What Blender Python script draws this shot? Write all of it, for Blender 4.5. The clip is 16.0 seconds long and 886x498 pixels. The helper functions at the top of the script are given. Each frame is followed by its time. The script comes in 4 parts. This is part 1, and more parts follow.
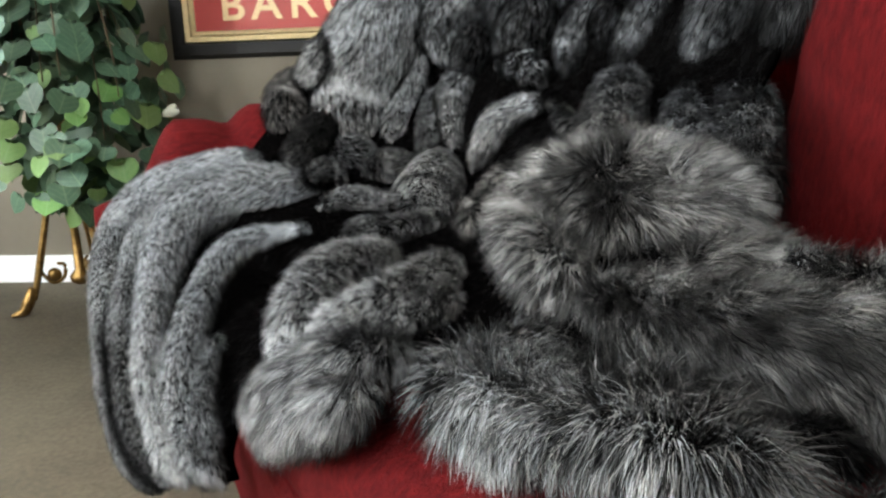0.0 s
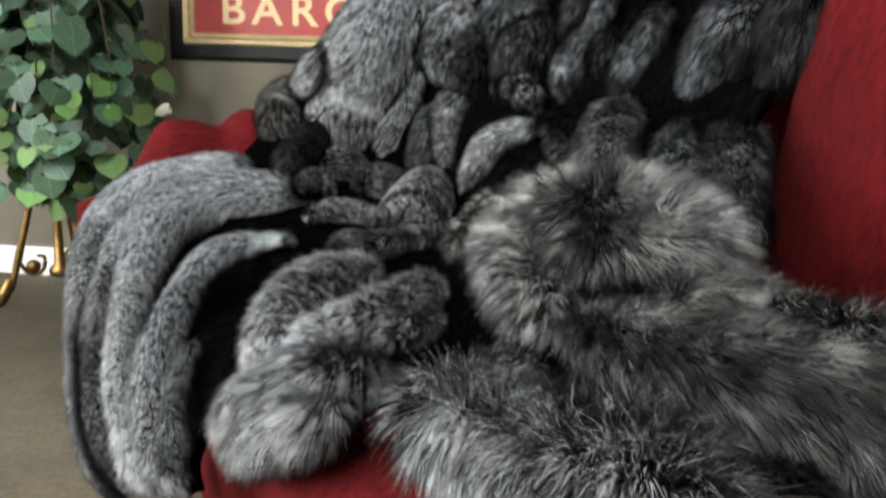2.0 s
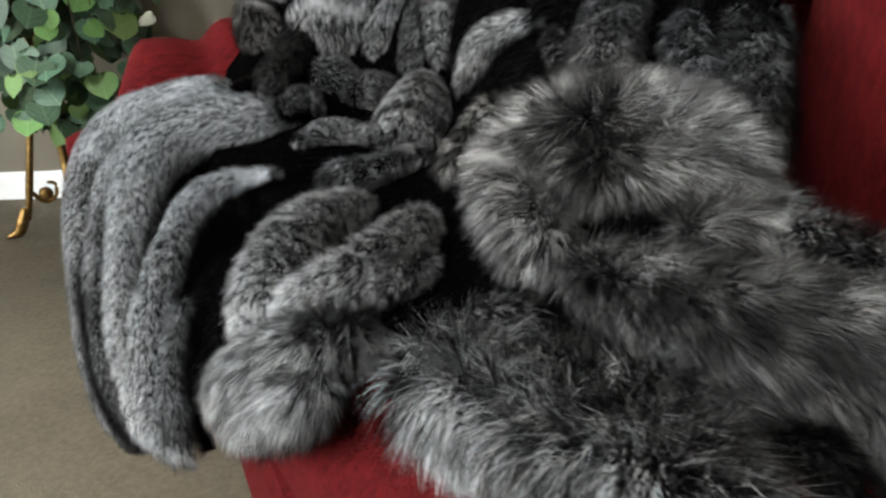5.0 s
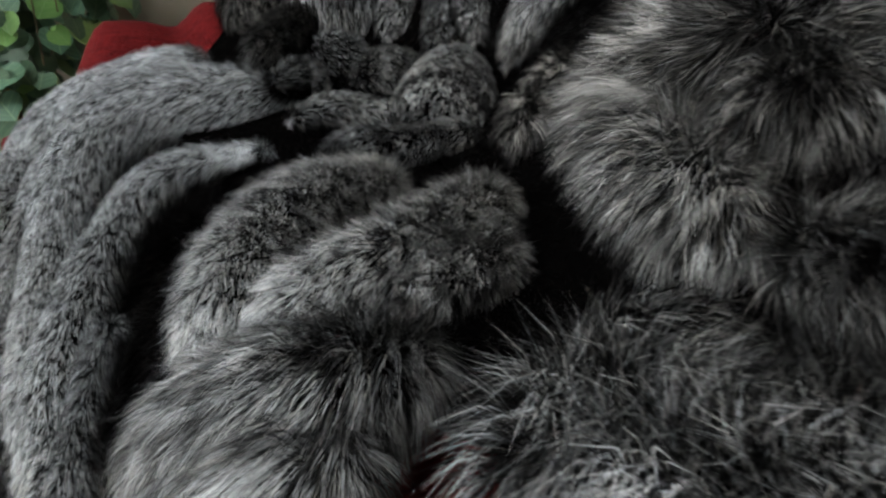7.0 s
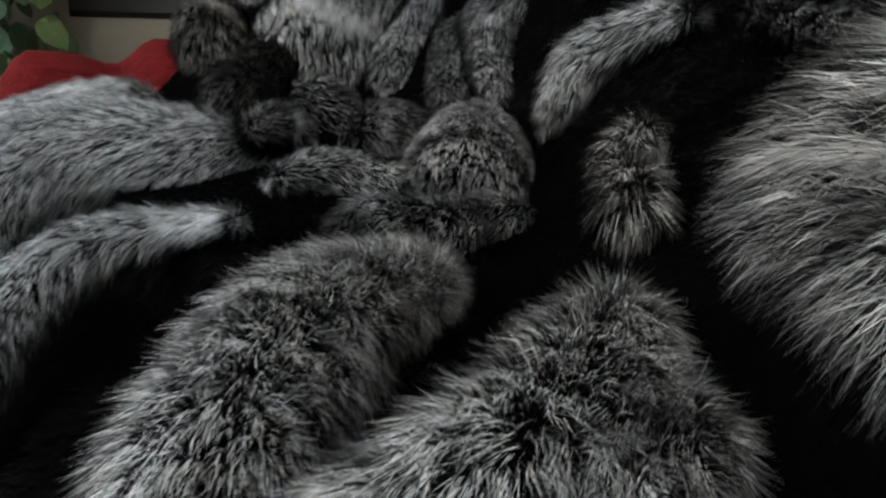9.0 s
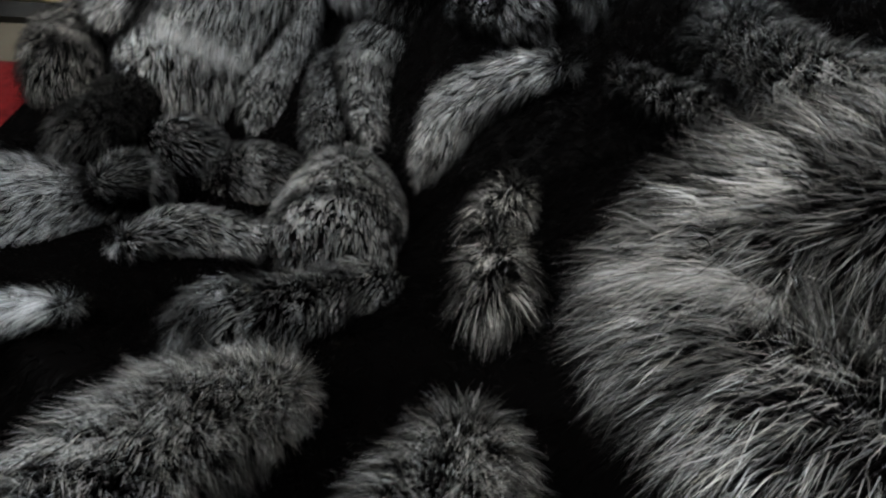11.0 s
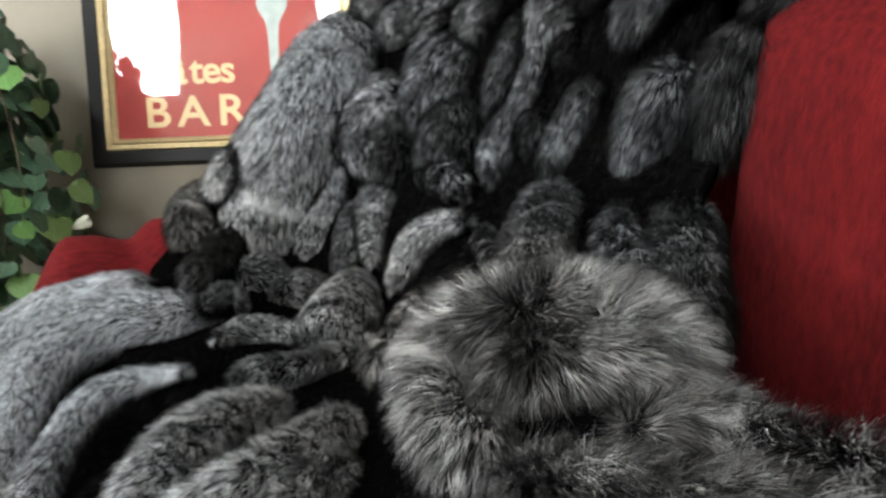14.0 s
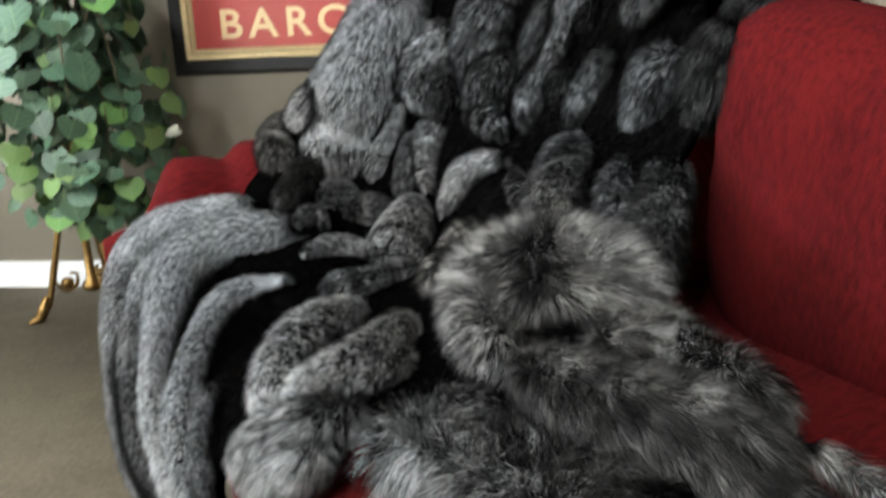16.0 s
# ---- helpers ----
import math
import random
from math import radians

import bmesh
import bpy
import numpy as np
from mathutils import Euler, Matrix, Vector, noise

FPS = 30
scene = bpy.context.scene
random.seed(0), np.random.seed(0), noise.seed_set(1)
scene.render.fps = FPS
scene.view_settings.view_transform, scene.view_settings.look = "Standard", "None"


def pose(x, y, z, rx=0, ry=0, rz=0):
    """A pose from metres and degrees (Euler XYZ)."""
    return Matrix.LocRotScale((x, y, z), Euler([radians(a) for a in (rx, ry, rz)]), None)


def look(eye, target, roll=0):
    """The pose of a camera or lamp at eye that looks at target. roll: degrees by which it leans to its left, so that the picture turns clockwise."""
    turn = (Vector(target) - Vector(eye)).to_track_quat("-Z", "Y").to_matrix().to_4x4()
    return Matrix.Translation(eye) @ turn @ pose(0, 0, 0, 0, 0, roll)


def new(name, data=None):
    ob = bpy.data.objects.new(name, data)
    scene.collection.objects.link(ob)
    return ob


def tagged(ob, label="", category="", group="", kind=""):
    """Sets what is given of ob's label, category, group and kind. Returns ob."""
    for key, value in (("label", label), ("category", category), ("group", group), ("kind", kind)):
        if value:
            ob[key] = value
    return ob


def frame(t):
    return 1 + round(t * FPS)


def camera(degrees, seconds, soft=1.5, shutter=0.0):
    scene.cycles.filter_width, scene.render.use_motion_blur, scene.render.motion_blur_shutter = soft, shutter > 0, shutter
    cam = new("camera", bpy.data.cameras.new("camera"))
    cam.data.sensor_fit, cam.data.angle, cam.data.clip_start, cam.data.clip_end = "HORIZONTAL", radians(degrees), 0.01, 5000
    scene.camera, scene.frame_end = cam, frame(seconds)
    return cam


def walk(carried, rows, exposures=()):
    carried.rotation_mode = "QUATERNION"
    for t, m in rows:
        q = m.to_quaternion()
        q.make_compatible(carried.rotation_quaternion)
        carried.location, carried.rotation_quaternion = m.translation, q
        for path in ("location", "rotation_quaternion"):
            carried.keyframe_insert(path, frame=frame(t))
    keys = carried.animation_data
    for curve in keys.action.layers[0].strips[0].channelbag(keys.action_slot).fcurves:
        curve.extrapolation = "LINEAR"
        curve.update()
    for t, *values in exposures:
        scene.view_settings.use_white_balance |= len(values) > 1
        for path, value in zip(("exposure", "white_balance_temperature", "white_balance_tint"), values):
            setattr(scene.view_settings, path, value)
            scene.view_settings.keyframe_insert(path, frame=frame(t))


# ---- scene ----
cam = camera(62.0, 16.0, soft=2.5, shutter=0.5)
PATH = [
    (0, (0.272, -0.003, 0.762), (0.076, 1.939, 0.326), -1.8),
    (0.5, (0.27, 0.003, 0.76), (0.063, 1.942, 0.318), -1.7),
    (1, (0.269, 0.003, 0.763), (0.072, 1.948, 0.339), -1.6),
    (1.5, (0.269, 0.002, 0.762), (0.09, 1.972, 0.468), -1.3),
    (2, (0.273, 0.003, 0.766), (0.114, 1.957, 0.372), 2.1),
    (2.5, (0.34, 0.006, 0.831), (0.189, 1.885, 0.162), -1.1),
    (3, (0.387, 0.003, 0.835), (0.269, 1.823, 0.013), -1.0),
    (3.5, (0.436, 0.015, 0.8), (0.384, 1.816, -0.071), 1.9),
    (4, (0.418, 0.022, 0.823), (0.324, 1.839, -0.006), -0.6),
    (4.5, (0.363, 0.039, 0.826), (0.197, 1.88, 0.063), -2.5),
    (5, (0.301, 0.078, 0.814), (0.073, 1.927, 0.085), -3.7),
    (7.5, (0.161, 0.362, 0.653), (0.018, 2.295, 0.158), -1.4),
    (8, (0.111, 0.414, 0.648), (0.034, 2.367, 0.224), 0.1),
    (10.5, (0.142, 0.54, 0.659), (0.285, 2.504, 0.311), 2.7),
    (11, (0.145, 0.524, 0.692), (0.406, 2.474, 0.329), 2.2),
    (11.5, (0.235, 0.59, 0.697), (0.366, 2.575, 0.495), 2.1),
    (12, (0.245, 0.58, 0.712), (0.475, 2.561, 0.558), 2.3),
    (12.5, (0.237, 0.498, 0.733), (0.497, 2.477, 0.602), 1.3),
    (13, (0.289, 0.366, 0.771), (0.357, 2.359, 0.607), -2.2),
    (13.5, (0.296, 0.229, 0.773), (0.363, 2.217, 0.564), -2.5),
    (14, (0.314, 0.131, 0.781), (0.251, 2.122, 0.604), -2.1),
    (14.5, (0.314, 0.035, 0.793), (0.211, 2.029, 0.662), -0.5),
    (15, (0.324, -0.023, 0.803), (0.202, 1.964, 0.605), -2.1),
    (15.5, (0.333, -0.067, 0.832), (0.192, 1.911, 0.571), -3.7),
    (16, (0.349, -0.1, 0.894), (0.13, 1.825, 0.398), -2.3),
]
walk(cam, [(t, look(eye, target, roll)) for t, eye, target, roll in PATH],
     [(0, -0.2), (1.5, -0.2), (5, -0.35), (7.5, -0.82), (10.5, -0.85), (12.5, -0.7), (13.5, -0.35), (14.5, -0.1), (16, -0.25)])

# ---- light ----
world = bpy.data.worlds.new("world")
scene.world = world
world.use_nodes = True
wn = world.node_tree.nodes
sky = wn.new("ShaderNodeTexSky")
sky.sky_type, sky.sun_disc, sky.sun_elevation, sky.sun_rotation = "NISHITA", False, radians(38), radians(200)
world.node_tree.links.new(sky.outputs[0], wn["Background"].inputs[0])
wn["Background"].inputs[1].default_value = 0.12


def area_lamp(name, centre, target, width, height, power, colour):
    lamp = bpy.data.lights.new(name, "AREA")
    lamp.shape, lamp.size, lamp.size_y, lamp.energy, lamp.color = "RECTANGLE", width, height, power, colour
    ob = new(name, lamp)
    ob.matrix_world = look(centre, target)
    return ob


ROOM_X0, ROOM_X1, ROOM_Y0, ROOM_Y1, FLOOR, CEIL = -3.4, 2.6, -2.3, 2.575, 0.07, 3.0
WINDOWS = [(-3.15, -2.42, 1.7, 2.85), (-1.05, -0.3, 2.05, 2.85)]
for x0, x1, z0, z1 in WINDOWS:
    area_lamp("window_daylight", ((x0 + x1) / 2, ROOM_Y0 - 0.02, (z0 + z1) / 2),
                 ((x0 + x1) / 2, 2, (z0 + z1) / 2 - 0.6), x1 - x0, z1 - z0, 115, (0.94, 0.97, 0.98))
# added lamp in an unseen west opening, to brighten the coat's left side
area_lamp("window_daylight", (ROOM_X0 - 0.02, -0.4, 1.65), (0, 0.3, 0.6), 1.8, 1.5, 85, (0.94, 0.97, 0.98))


# ---- materials ----
def material(name, colour, rough=0.6, metal=0.0, vary=0.25, scale=40.0, bump=0.0, bump_scale=None, second=None, sheen=0.0, spec=0.5, stretch=None):
    """A principled surface with two scales of noise in its colour and a fine relief."""
    m = bpy.data.materials.new(name)
    m.use_nodes = True
    n, l = m.node_tree.nodes, m.node_tree.links
    p = n["Principled BSDF"]
    p.inputs["Roughness"].default_value, p.inputs["Metallic"].default_value = rough, metal
    p.inputs["Specular IOR Level"].default_value = spec
    if sheen:
        p.inputs["Sheen Weight"].default_value = sheen
        p.inputs["Sheen Roughness"].default_value = 0.4
        p.inputs["Sheen Tint"].default_value = (*colour, 1)
    tc, co = n.new("ShaderNodeTexCoord"), n.new("ShaderNodeMapping")
    co.inputs["Scale"].default_value = stretch or (1, 1, 1)
    l.new(tc.outputs["Object"], co.inputs["Vector"])
    fine, wide = n.new("ShaderNodeTexNoise"), n.new("ShaderNodeTexNoise")
    fine.inputs["Scale"].default_value, wide.inputs["Scale"].default_value = scale, scale / 14
    fine.inputs["Detail"].default_value = 6
    wide.inputs["Detail"].default_value = 3
    add = n.new("ShaderNodeMath")
    add.operation = "MULTIPLY_ADD"
    add.inputs[1].default_value = 0.6
    mul = n.new("ShaderNodeMath")
    mul.operation = "MULTIPLY"
    mul.inputs[1].default_value = 0.4
    ramp = n.new("ShaderNodeValToRGB")
    other = second or tuple(c * (1 - vary) for c in colour)
    ramp.color_ramp.elements[0].color, ramp.color_ramp.elements[0].position = (*other, 1), 0.3
    ramp.color_ramp.elements[1].color, ramp.color_ramp.elements[1].position = (*colour, 1), 0.7
    for t in (fine, wide):
        l.new(co.outputs[0], t.inputs["Vector"])
    l.new(wide.outputs[0], mul.inputs[0])
    l.new(fine.outputs[0], add.inputs[0])
    l.new(mul.outputs[0], add.inputs[2])
    l.new(add.outputs[0], ramp.inputs[0])
    l.new(ramp.outputs[0], p.inputs["Base Color"])
    if bump:
        b = n.new("ShaderNodeBump")
        b.inputs["Strength"].default_value, b.inputs["Distance"].default_value = bump, 0.004
        bt = n.new("ShaderNodeTexNoise")
        bt.inputs["Scale"].default_value, bt.inputs["Detail"].default_value = bump_scale or scale * 3, 5
        l.new(co.outputs[0], bt.inputs["Vector"])
        l.new(bt.outputs[0], b.inputs["Height"])
        l.new(b.outputs[0], p.inputs["Normal"])
    return m


def fur_material():
    """Hair that is dark at the root, banded silver and dark again at many tips; strength of the band by the pelt's
    pattern and by shade painted into roots and folds.
    """
    m = bpy.data.materials.new("silver_fox_fur")
    m.use_nodes = True
    n, l = m.node_tree.nodes, m.node_tree.links
    p = n["Principled BSDF"]
    p.inputs["Roughness"].default_value = 0.48
    p.inputs["Specular IOR Level"].default_value = 0.03
    a = n.new("ShaderNodeAttribute")
    a.attribute_name = "hair"
    s = n.new("ShaderNodeSeparateColor")
    l.new(a.outputs["Color"], s.inputs[0])
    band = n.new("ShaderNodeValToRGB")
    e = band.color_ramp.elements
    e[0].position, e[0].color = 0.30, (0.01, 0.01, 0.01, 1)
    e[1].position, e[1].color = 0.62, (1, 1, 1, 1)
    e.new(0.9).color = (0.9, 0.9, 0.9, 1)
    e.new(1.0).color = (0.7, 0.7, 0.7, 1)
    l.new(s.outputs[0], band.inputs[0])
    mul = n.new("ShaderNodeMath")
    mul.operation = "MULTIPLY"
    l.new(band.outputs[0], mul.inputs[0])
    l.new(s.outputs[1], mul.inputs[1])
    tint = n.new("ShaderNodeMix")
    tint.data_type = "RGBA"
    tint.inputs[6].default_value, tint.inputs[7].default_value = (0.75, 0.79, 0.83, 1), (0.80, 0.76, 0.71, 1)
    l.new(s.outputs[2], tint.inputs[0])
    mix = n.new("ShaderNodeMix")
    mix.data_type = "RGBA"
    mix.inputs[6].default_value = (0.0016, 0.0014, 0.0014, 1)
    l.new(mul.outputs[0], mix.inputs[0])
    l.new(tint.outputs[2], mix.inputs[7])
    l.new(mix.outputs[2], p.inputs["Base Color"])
    return m


WALL = material("taupe_wall_paint", (0.345, 0.308, 0.243), 0.75, vary=0.06, scale=60, bump=0.12, bump_scale=260)
WALL_LIGHT = material("cream_wall_paint", (0.46, 0.40, 0.30), 0.75, vary=0.06, scale=60, bump=0.1, bump_scale=260)
WHITE = material("white_trim_paint", (0.80, 0.80, 0.78), 0.4, vary=0.05, scale=30)
CARPET = material("beige_carpet", (0.30, 0.255, 0.17), 0.95, scale=90, bump=0.9, bump_scale=420, second=(0.17, 0.14, 0.095))
RED = material("red_chenille", (0.145, 0.0095, 0.0105), 0.95, scale=150, bump=0.9, bump_scale=420, second=(0.055, 0.004, 0.005), sheen=0.03, spec=0.1, stretch=(0.3, 1, 1))
# near-black hide: the shade of gaps between folds is put into its colour
HIDE = material("gap_shade_hide", (0.0016, 0.0014, 0.0014), 0.95, scale=80, spec=0.0)
FUR = fur_material()
BLACK_LACQUER = material("black_lacquer", (0.008, 0.007, 0.006), 0.5, vary=0.4, scale=25, spec=0.2)
GILT = material("gilt_moulding", (0.84, 0.66, 0.36), 0.38, 0.75, vary=0.3, scale=70, bump=0.15)
BRASS = material("antique_brass", (0.34, 0.21, 0.07), 0.4, 0.9, scale=60, bump=0.2, second=(0.11, 0.06, 0.02))
POSTER_RED = material("poster_red", (0.50, 0.055, 0.045), 0.6, vary=0.18, scale=14)
CREAM_INK = material("cream_ink", (0.86, 0.66, 0.36), 0.6, vary=0.1, scale=20)
PALE_INK = material("pale_ink", (0.74, 0.78, 0.72), 0.6, scale=22, second=(0.30, 0.42, 0.42))
def veined(m, amount=0.35):
    """Pale midrib and side veins on a leaf, and a tone of its own for each leaf."""
    n, l = m.node_tree.nodes, m.node_tree.links
    p = n["Principled BSDF"]
    base = p.inputs["Base Color"].links[0].from_socket
    tc, sep = n.new("ShaderNodeTexCoord"), n.new("ShaderNodeSeparateXYZ")
    l.new(tc.outputs["Object"], sep.inputs[0])

    def maths(op, a, b=None, c=None):
        k = n.new("ShaderNodeMath")
        k.operation = op
        for i, v in enumerate((a, b, c)):
            if v is None:
                continue
            if isinstance(v, (int, float)):
                k.inputs[i].default_value = v
            else:
                l.new(v, k.inputs[i])
        return k.outputs[0]

    ax = maths("ABSOLUTE", sep.outputs[0])
    mid = maths("SUBTRACT", 1.0, maths("MINIMUM", maths("MULTIPLY", ax, 28.0), 1.0))
    wave = maths("SINE", maths("MULTIPLY", maths("SUBTRACT", sep.outputs[2], maths("MULTIPLY", ax, 0.8)), 26.0))
    side = maths("POWER", maths("MAXIMUM", wave, 0.0), 14.0)
    vein = maths("MULTIPLY", maths("MAXIMUM", mid, maths("MULTIPLY", side, 0.6)), amount)
    mix = n.new("ShaderNodeMix")
    mix.data_type = "RGBA"
    mix.inputs[7].default_value = (0.30, 0.42, 0.22, 1)
    l.new(vein, mix.inputs[0])
    l.new(base, mix.inputs[6])
    info, hue = n.new("ShaderNodeObjectInfo"), n.new("ShaderNodeHueSaturation")
    l.new(maths("MULTIPLY_ADD", info.outputs["Random"], 0.7, 0.65), hue.inputs["Value"])
    l.new(maths("MULTIPLY_ADD", info.outputs["Random"], 0.04, 0.48), hue.inputs["Hue"])
    l.new(mix.outputs[2], hue.inputs["Color"])
    l.new(hue.outputs[0], p.inputs["Base Color"])
    return m


LEAF_DARK = material("ivy_green", (0.085, 0.165, 0.095), 0.5, scale=60, second=(0.04, 0.095, 0.055))
LEAF_LIGHT = material("young_ivy_green", (0.15, 0.25, 0.07), 0.5, scale=60, second=(0.09, 0.19, 0.05))
veined(LEAF_DARK)
veined(LEAF_LIGHT, 0.25)
DRY = material("dried_leaf", (0.42, 0.42, 0.33), 0.7, scale=50)
STEM = material("vine_stem", (0.10, 0.07, 0.035), 0.8, scale=60)

glass = bpy.data.materials.new("picture_glass")
glass.use_nodes = True
gn, gl = glass.node_tree.nodes, glass.node_tree.links
gt, gg, gm, gf = gn.new("ShaderNodeBsdfTransparent"), gn.new("ShaderNodeBsdfGlossy"), gn.new("ShaderNodeMixShader"), gn.new("ShaderNodeFresnel")
gg.inputs["Roughness"].default_value = 0.02
gf.inputs[0].default_value = 1.5
gl.new(gf.outputs[0], gm.inputs[0])
gl.new(gt.outputs[0], gm.inputs[1])
gl.new(gg.outputs[0], gm.inputs[2])
gl.new(gm.outputs[0], gn["Material Output"].inputs[0])

daylight = bpy.data.materials.new("bright_sky")
daylight.use_nodes = True
dn = daylight.node_tree.nodes
de = dn.new("ShaderNodeEmission")
de.inputs[0].default_value, de.inputs[1].default_value = (0.88, 0.95, 1, 1), 16.0
daylight.node_tree.links.new(de.outputs[0], dn["Material Output"].inputs[0])


# ---- building helpers ----
def mesh_of(name, bm, mat, smooth=True):
    me = bpy.data.meshes.new(name)
    bm.to_mesh(me)
    bm.free()
    me.materials.append(mat)
    if smooth:
        for p in me.polygons:
            p.use_smooth = True
    return me


def part(name, bm, mat, parent=None, label="", smooth=True, bevel=0.0):
    ob = new(name, mesh_of(name, bm, mat, smooth))
    ob.parent = parent
    if label:
        ob["label"] = label
    if bevel:
        b = ob.modifiers.new("bevel", "BEVEL")
        b.width, b.segments, b.limit_method = bevel, 2, "ANGLE"
    return ob


def thing(name, label, category, m=None, group=""):
    ob = new(name)
    if m is not None:
        ob.matrix_world = m
    return tagged(ob, label, category, group)


def box(bm, x0, x1, y0, y1, z0, z1):
    v = [bm.verts.new((x, y, z)) for x in (x0, x1) for y in (y0, y1) for z in (z0, z1)]
    for f in ((0, 1, 3, 2), (4, 6, 7, 5), (0, 4, 5, 1), (2, 3, 7, 6), (0, 2, 6, 4), (1, 5, 7, 3)):
        bm.faces.new([v[i] for i in f])
    return bm


def boxes(*items):
    bm = bmesh.new()
    for i in items:
        box(bm, *i)
    return bm


def spline(points, count):
    """Catmull-Rom through the points, evenly in parameter."""
    p = np.array(points, float)
    p = np.vstack([2 * p[0] - p[1], p, 2 * p[-1] - p[-2]])
    t = np.linspace(0, len(p) - 3 - 1e-6, count)
    i = t.astype(int)
    f = (t - i)[:, None]
    a, b, c, d = p[i], p[i + 1], p[i + 2], p[i + 3]
    return 0.5 * (2 * b + (c - a) * f + (2 * a - 5 * b + 4 * c - d) * f ** 2 + (3 * b - a - 3 * c + d) * f ** 3)


def tube(points, radii, sides=10, count=24, flat=1.0):
    """A swept round with rounded ends. Returns bmesh."""
    c = spline(points, count)
    r = np.interp(np.linspace(0, 1, count), np.linspace(0, 1, len(radii)), radii)
    bm = bmesh.new()
    rings = []
    for i in range(count):
        t = Vector(c[min(i + 1, count - 1)] - c[max(i - 1, 0)]).normalized()
        side = t.cross(Vector((0, 0, 1)))
        side = side.normalized() if side.length > 1e-4 else Vector((1, 0, 0))
        up = side.cross(t)
        rings.append([bm.verts.new(Vector(c[i]) + float(r[i]) * (side * math.cos(k) + up * flat * math.sin(k)))
                      for k in np.arange(sides) * 2 * math.pi / sides])
    for a, b in zip(rings, rings[1:]):
        for k in range(sides):
            bm.faces.new((a[k], a[(k + 1) % sides], b[(k + 1) % sides], b[k]))
    for ring, flip in ((rings[0], True), (rings[-1], False)):
        bm.faces.new(ring if not flip else ring[::-1])
    bmesh.ops.recalc_face_normals(bm, faces=bm.faces)
    return bm


def lathe(profile, sides=20):
    bm = bmesh.new()
    rings = [[bm.verts.new((r * math.cos(k), r * math.sin(k), z)) for k in np.arange(sides) * 2 * math.pi / sides] for r, z in profile]
    for a, b in zip(rings, rings[1:]):
        for k in range(sides):
            bm.faces.new((a[k], a[(k + 1) % sides], b[(k + 1) % sides], b[k]))
    bm.faces.new(rings[0][::-1])
    bm.faces.new(rings[-1])
    bmesh.ops.recalc_face_normals(bm, faces=bm.faces)
    return bm


def cushion(sx, sy, sz, puff=0.0, seed=0, rim=0.72):
    """A soft box: full edges, crowned faces, a little unevenness."""
    bm = bmesh.new()
    bmesh.ops.create_cube(bm, size=2)
    bmesh.ops.subdivide_edges(bm, edges=bm.edges, cuts=15, use_grid_fill=True)
    for v in bm.verts:
        k = max(abs(v.co.x), abs(v.co.y), abs(v.co.z)) / (abs(v.co.x) ** 9 + abs(v.co.y) ** 9 + abs(v.co.z) ** 9) ** (1 / 9)
        x, y, z = v.co * k
        edge = (max(0, 1 - abs(x) ** 4) * max(0, 1 - abs(y) ** 4))
        n = 0.010 * noise.noise(Vector((x * 1.7 + seed, y * 1.7, z))) + 0.004 * noise.noise(Vector((x * 6, y * 6 + seed, z * 3)))
        corner = 1 - 0.035 * (abs(x * y)) ** 3
        v.co = (sx / 2 * x * corner, sy / 2 * y * corner, sz / 2 * z * (rim + (1 - rim + puff) * edge ** 0.5) + n)
        if abs(z) < 0.99:
            v.co.x *= 1 + 0.012 * (1 - z * z) * (abs(x) > 0.99)
            v.co.y *= 1 + 0.012 * (1 - z * z) * (abs(y) > 0.99)
    bmesh.ops.recalc_face_normals(bm, faces=bm.faces)
    return bm


# ---- the room ----
T = 0.12
floor = tagged(part("floor", boxes((ROOM_X0 - T, ROOM_X1 + T, ROOM_Y0 - T, ROOM_Y1 + T, FLOOR - 0.1, FLOOR)), CARPET),
               "beige cut-pile carpet over the whole floor", "floor", kind="structure")
ceiling = tagged(part("ceiling", boxes((ROOM_X0 - T, ROOM_X1 + T, ROOM_Y0 - T, ROOM_Y1 + T, CEIL, CEIL + 0.1)), WHITE),
                 "plain white ceiling", "ceiling", kind="structure")
CORNER = 0.66
wall_north = tagged(part("wall_north", boxes((ROOM_X0 - T, CORNER, ROOM_Y1, ROOM_Y1 + T, FLOOR, CEIL)), WALL),
                    "taupe painted wall behind the framed poster", "wall", kind="structure")
wall_north_return = tagged(part("wall_north_return", boxes((CORNER, ROOM_X1 + T, ROOM_Y1 + 0.02, ROOM_Y1 + T, FLOOR, CEIL)), WALL_LIGHT),
                           "cream painted wall beyond the corner", "wall", kind="structure")
# unseen opening, made up for the added west lamp
WY0, WY1, WZ0, WZ1 = -1.3, 0.5, 0.9, 2.4
wall_west = tagged(part("wall_west", boxes((ROOM_X0 - T, ROOM_X0, ROOM_Y0 - T, WY0, FLOOR, CEIL), (ROOM_X0 - T, ROOM_X0, WY1, ROOM_Y1, FLOOR, CEIL),
                                           (ROOM_X0 - T, ROOM_X0, WY0, WY1, FLOOR, WZ0), (ROOM_X0 - T, ROOM_X0, WY0, WY1, WZ1, CEIL)), WALL),
                   "taupe painted side wall", "wall", kind="structure")
wall_east = tagged(part("wall_east", boxes((ROOM_X1, ROOM_X1 + T, ROOM_Y0 - T, ROOM_Y1 + T, FLOOR, CEIL)), WALL),
                   "taupe painted side wall", "wall", kind="structure")
pieces = []
edge = ROOM_X0
for x0, x1, z0, z1 in WINDOWS:
    pieces += [(edge, x0, ROOM_Y0 - T, ROOM_Y0, FLOOR, CEIL), (x0, x1, ROOM_Y0 - T, ROOM_Y0, FLOOR, z0), (x0, x1, ROOM_Y0 - T, ROOM_Y0, z1, CEIL)]
    edge = x1
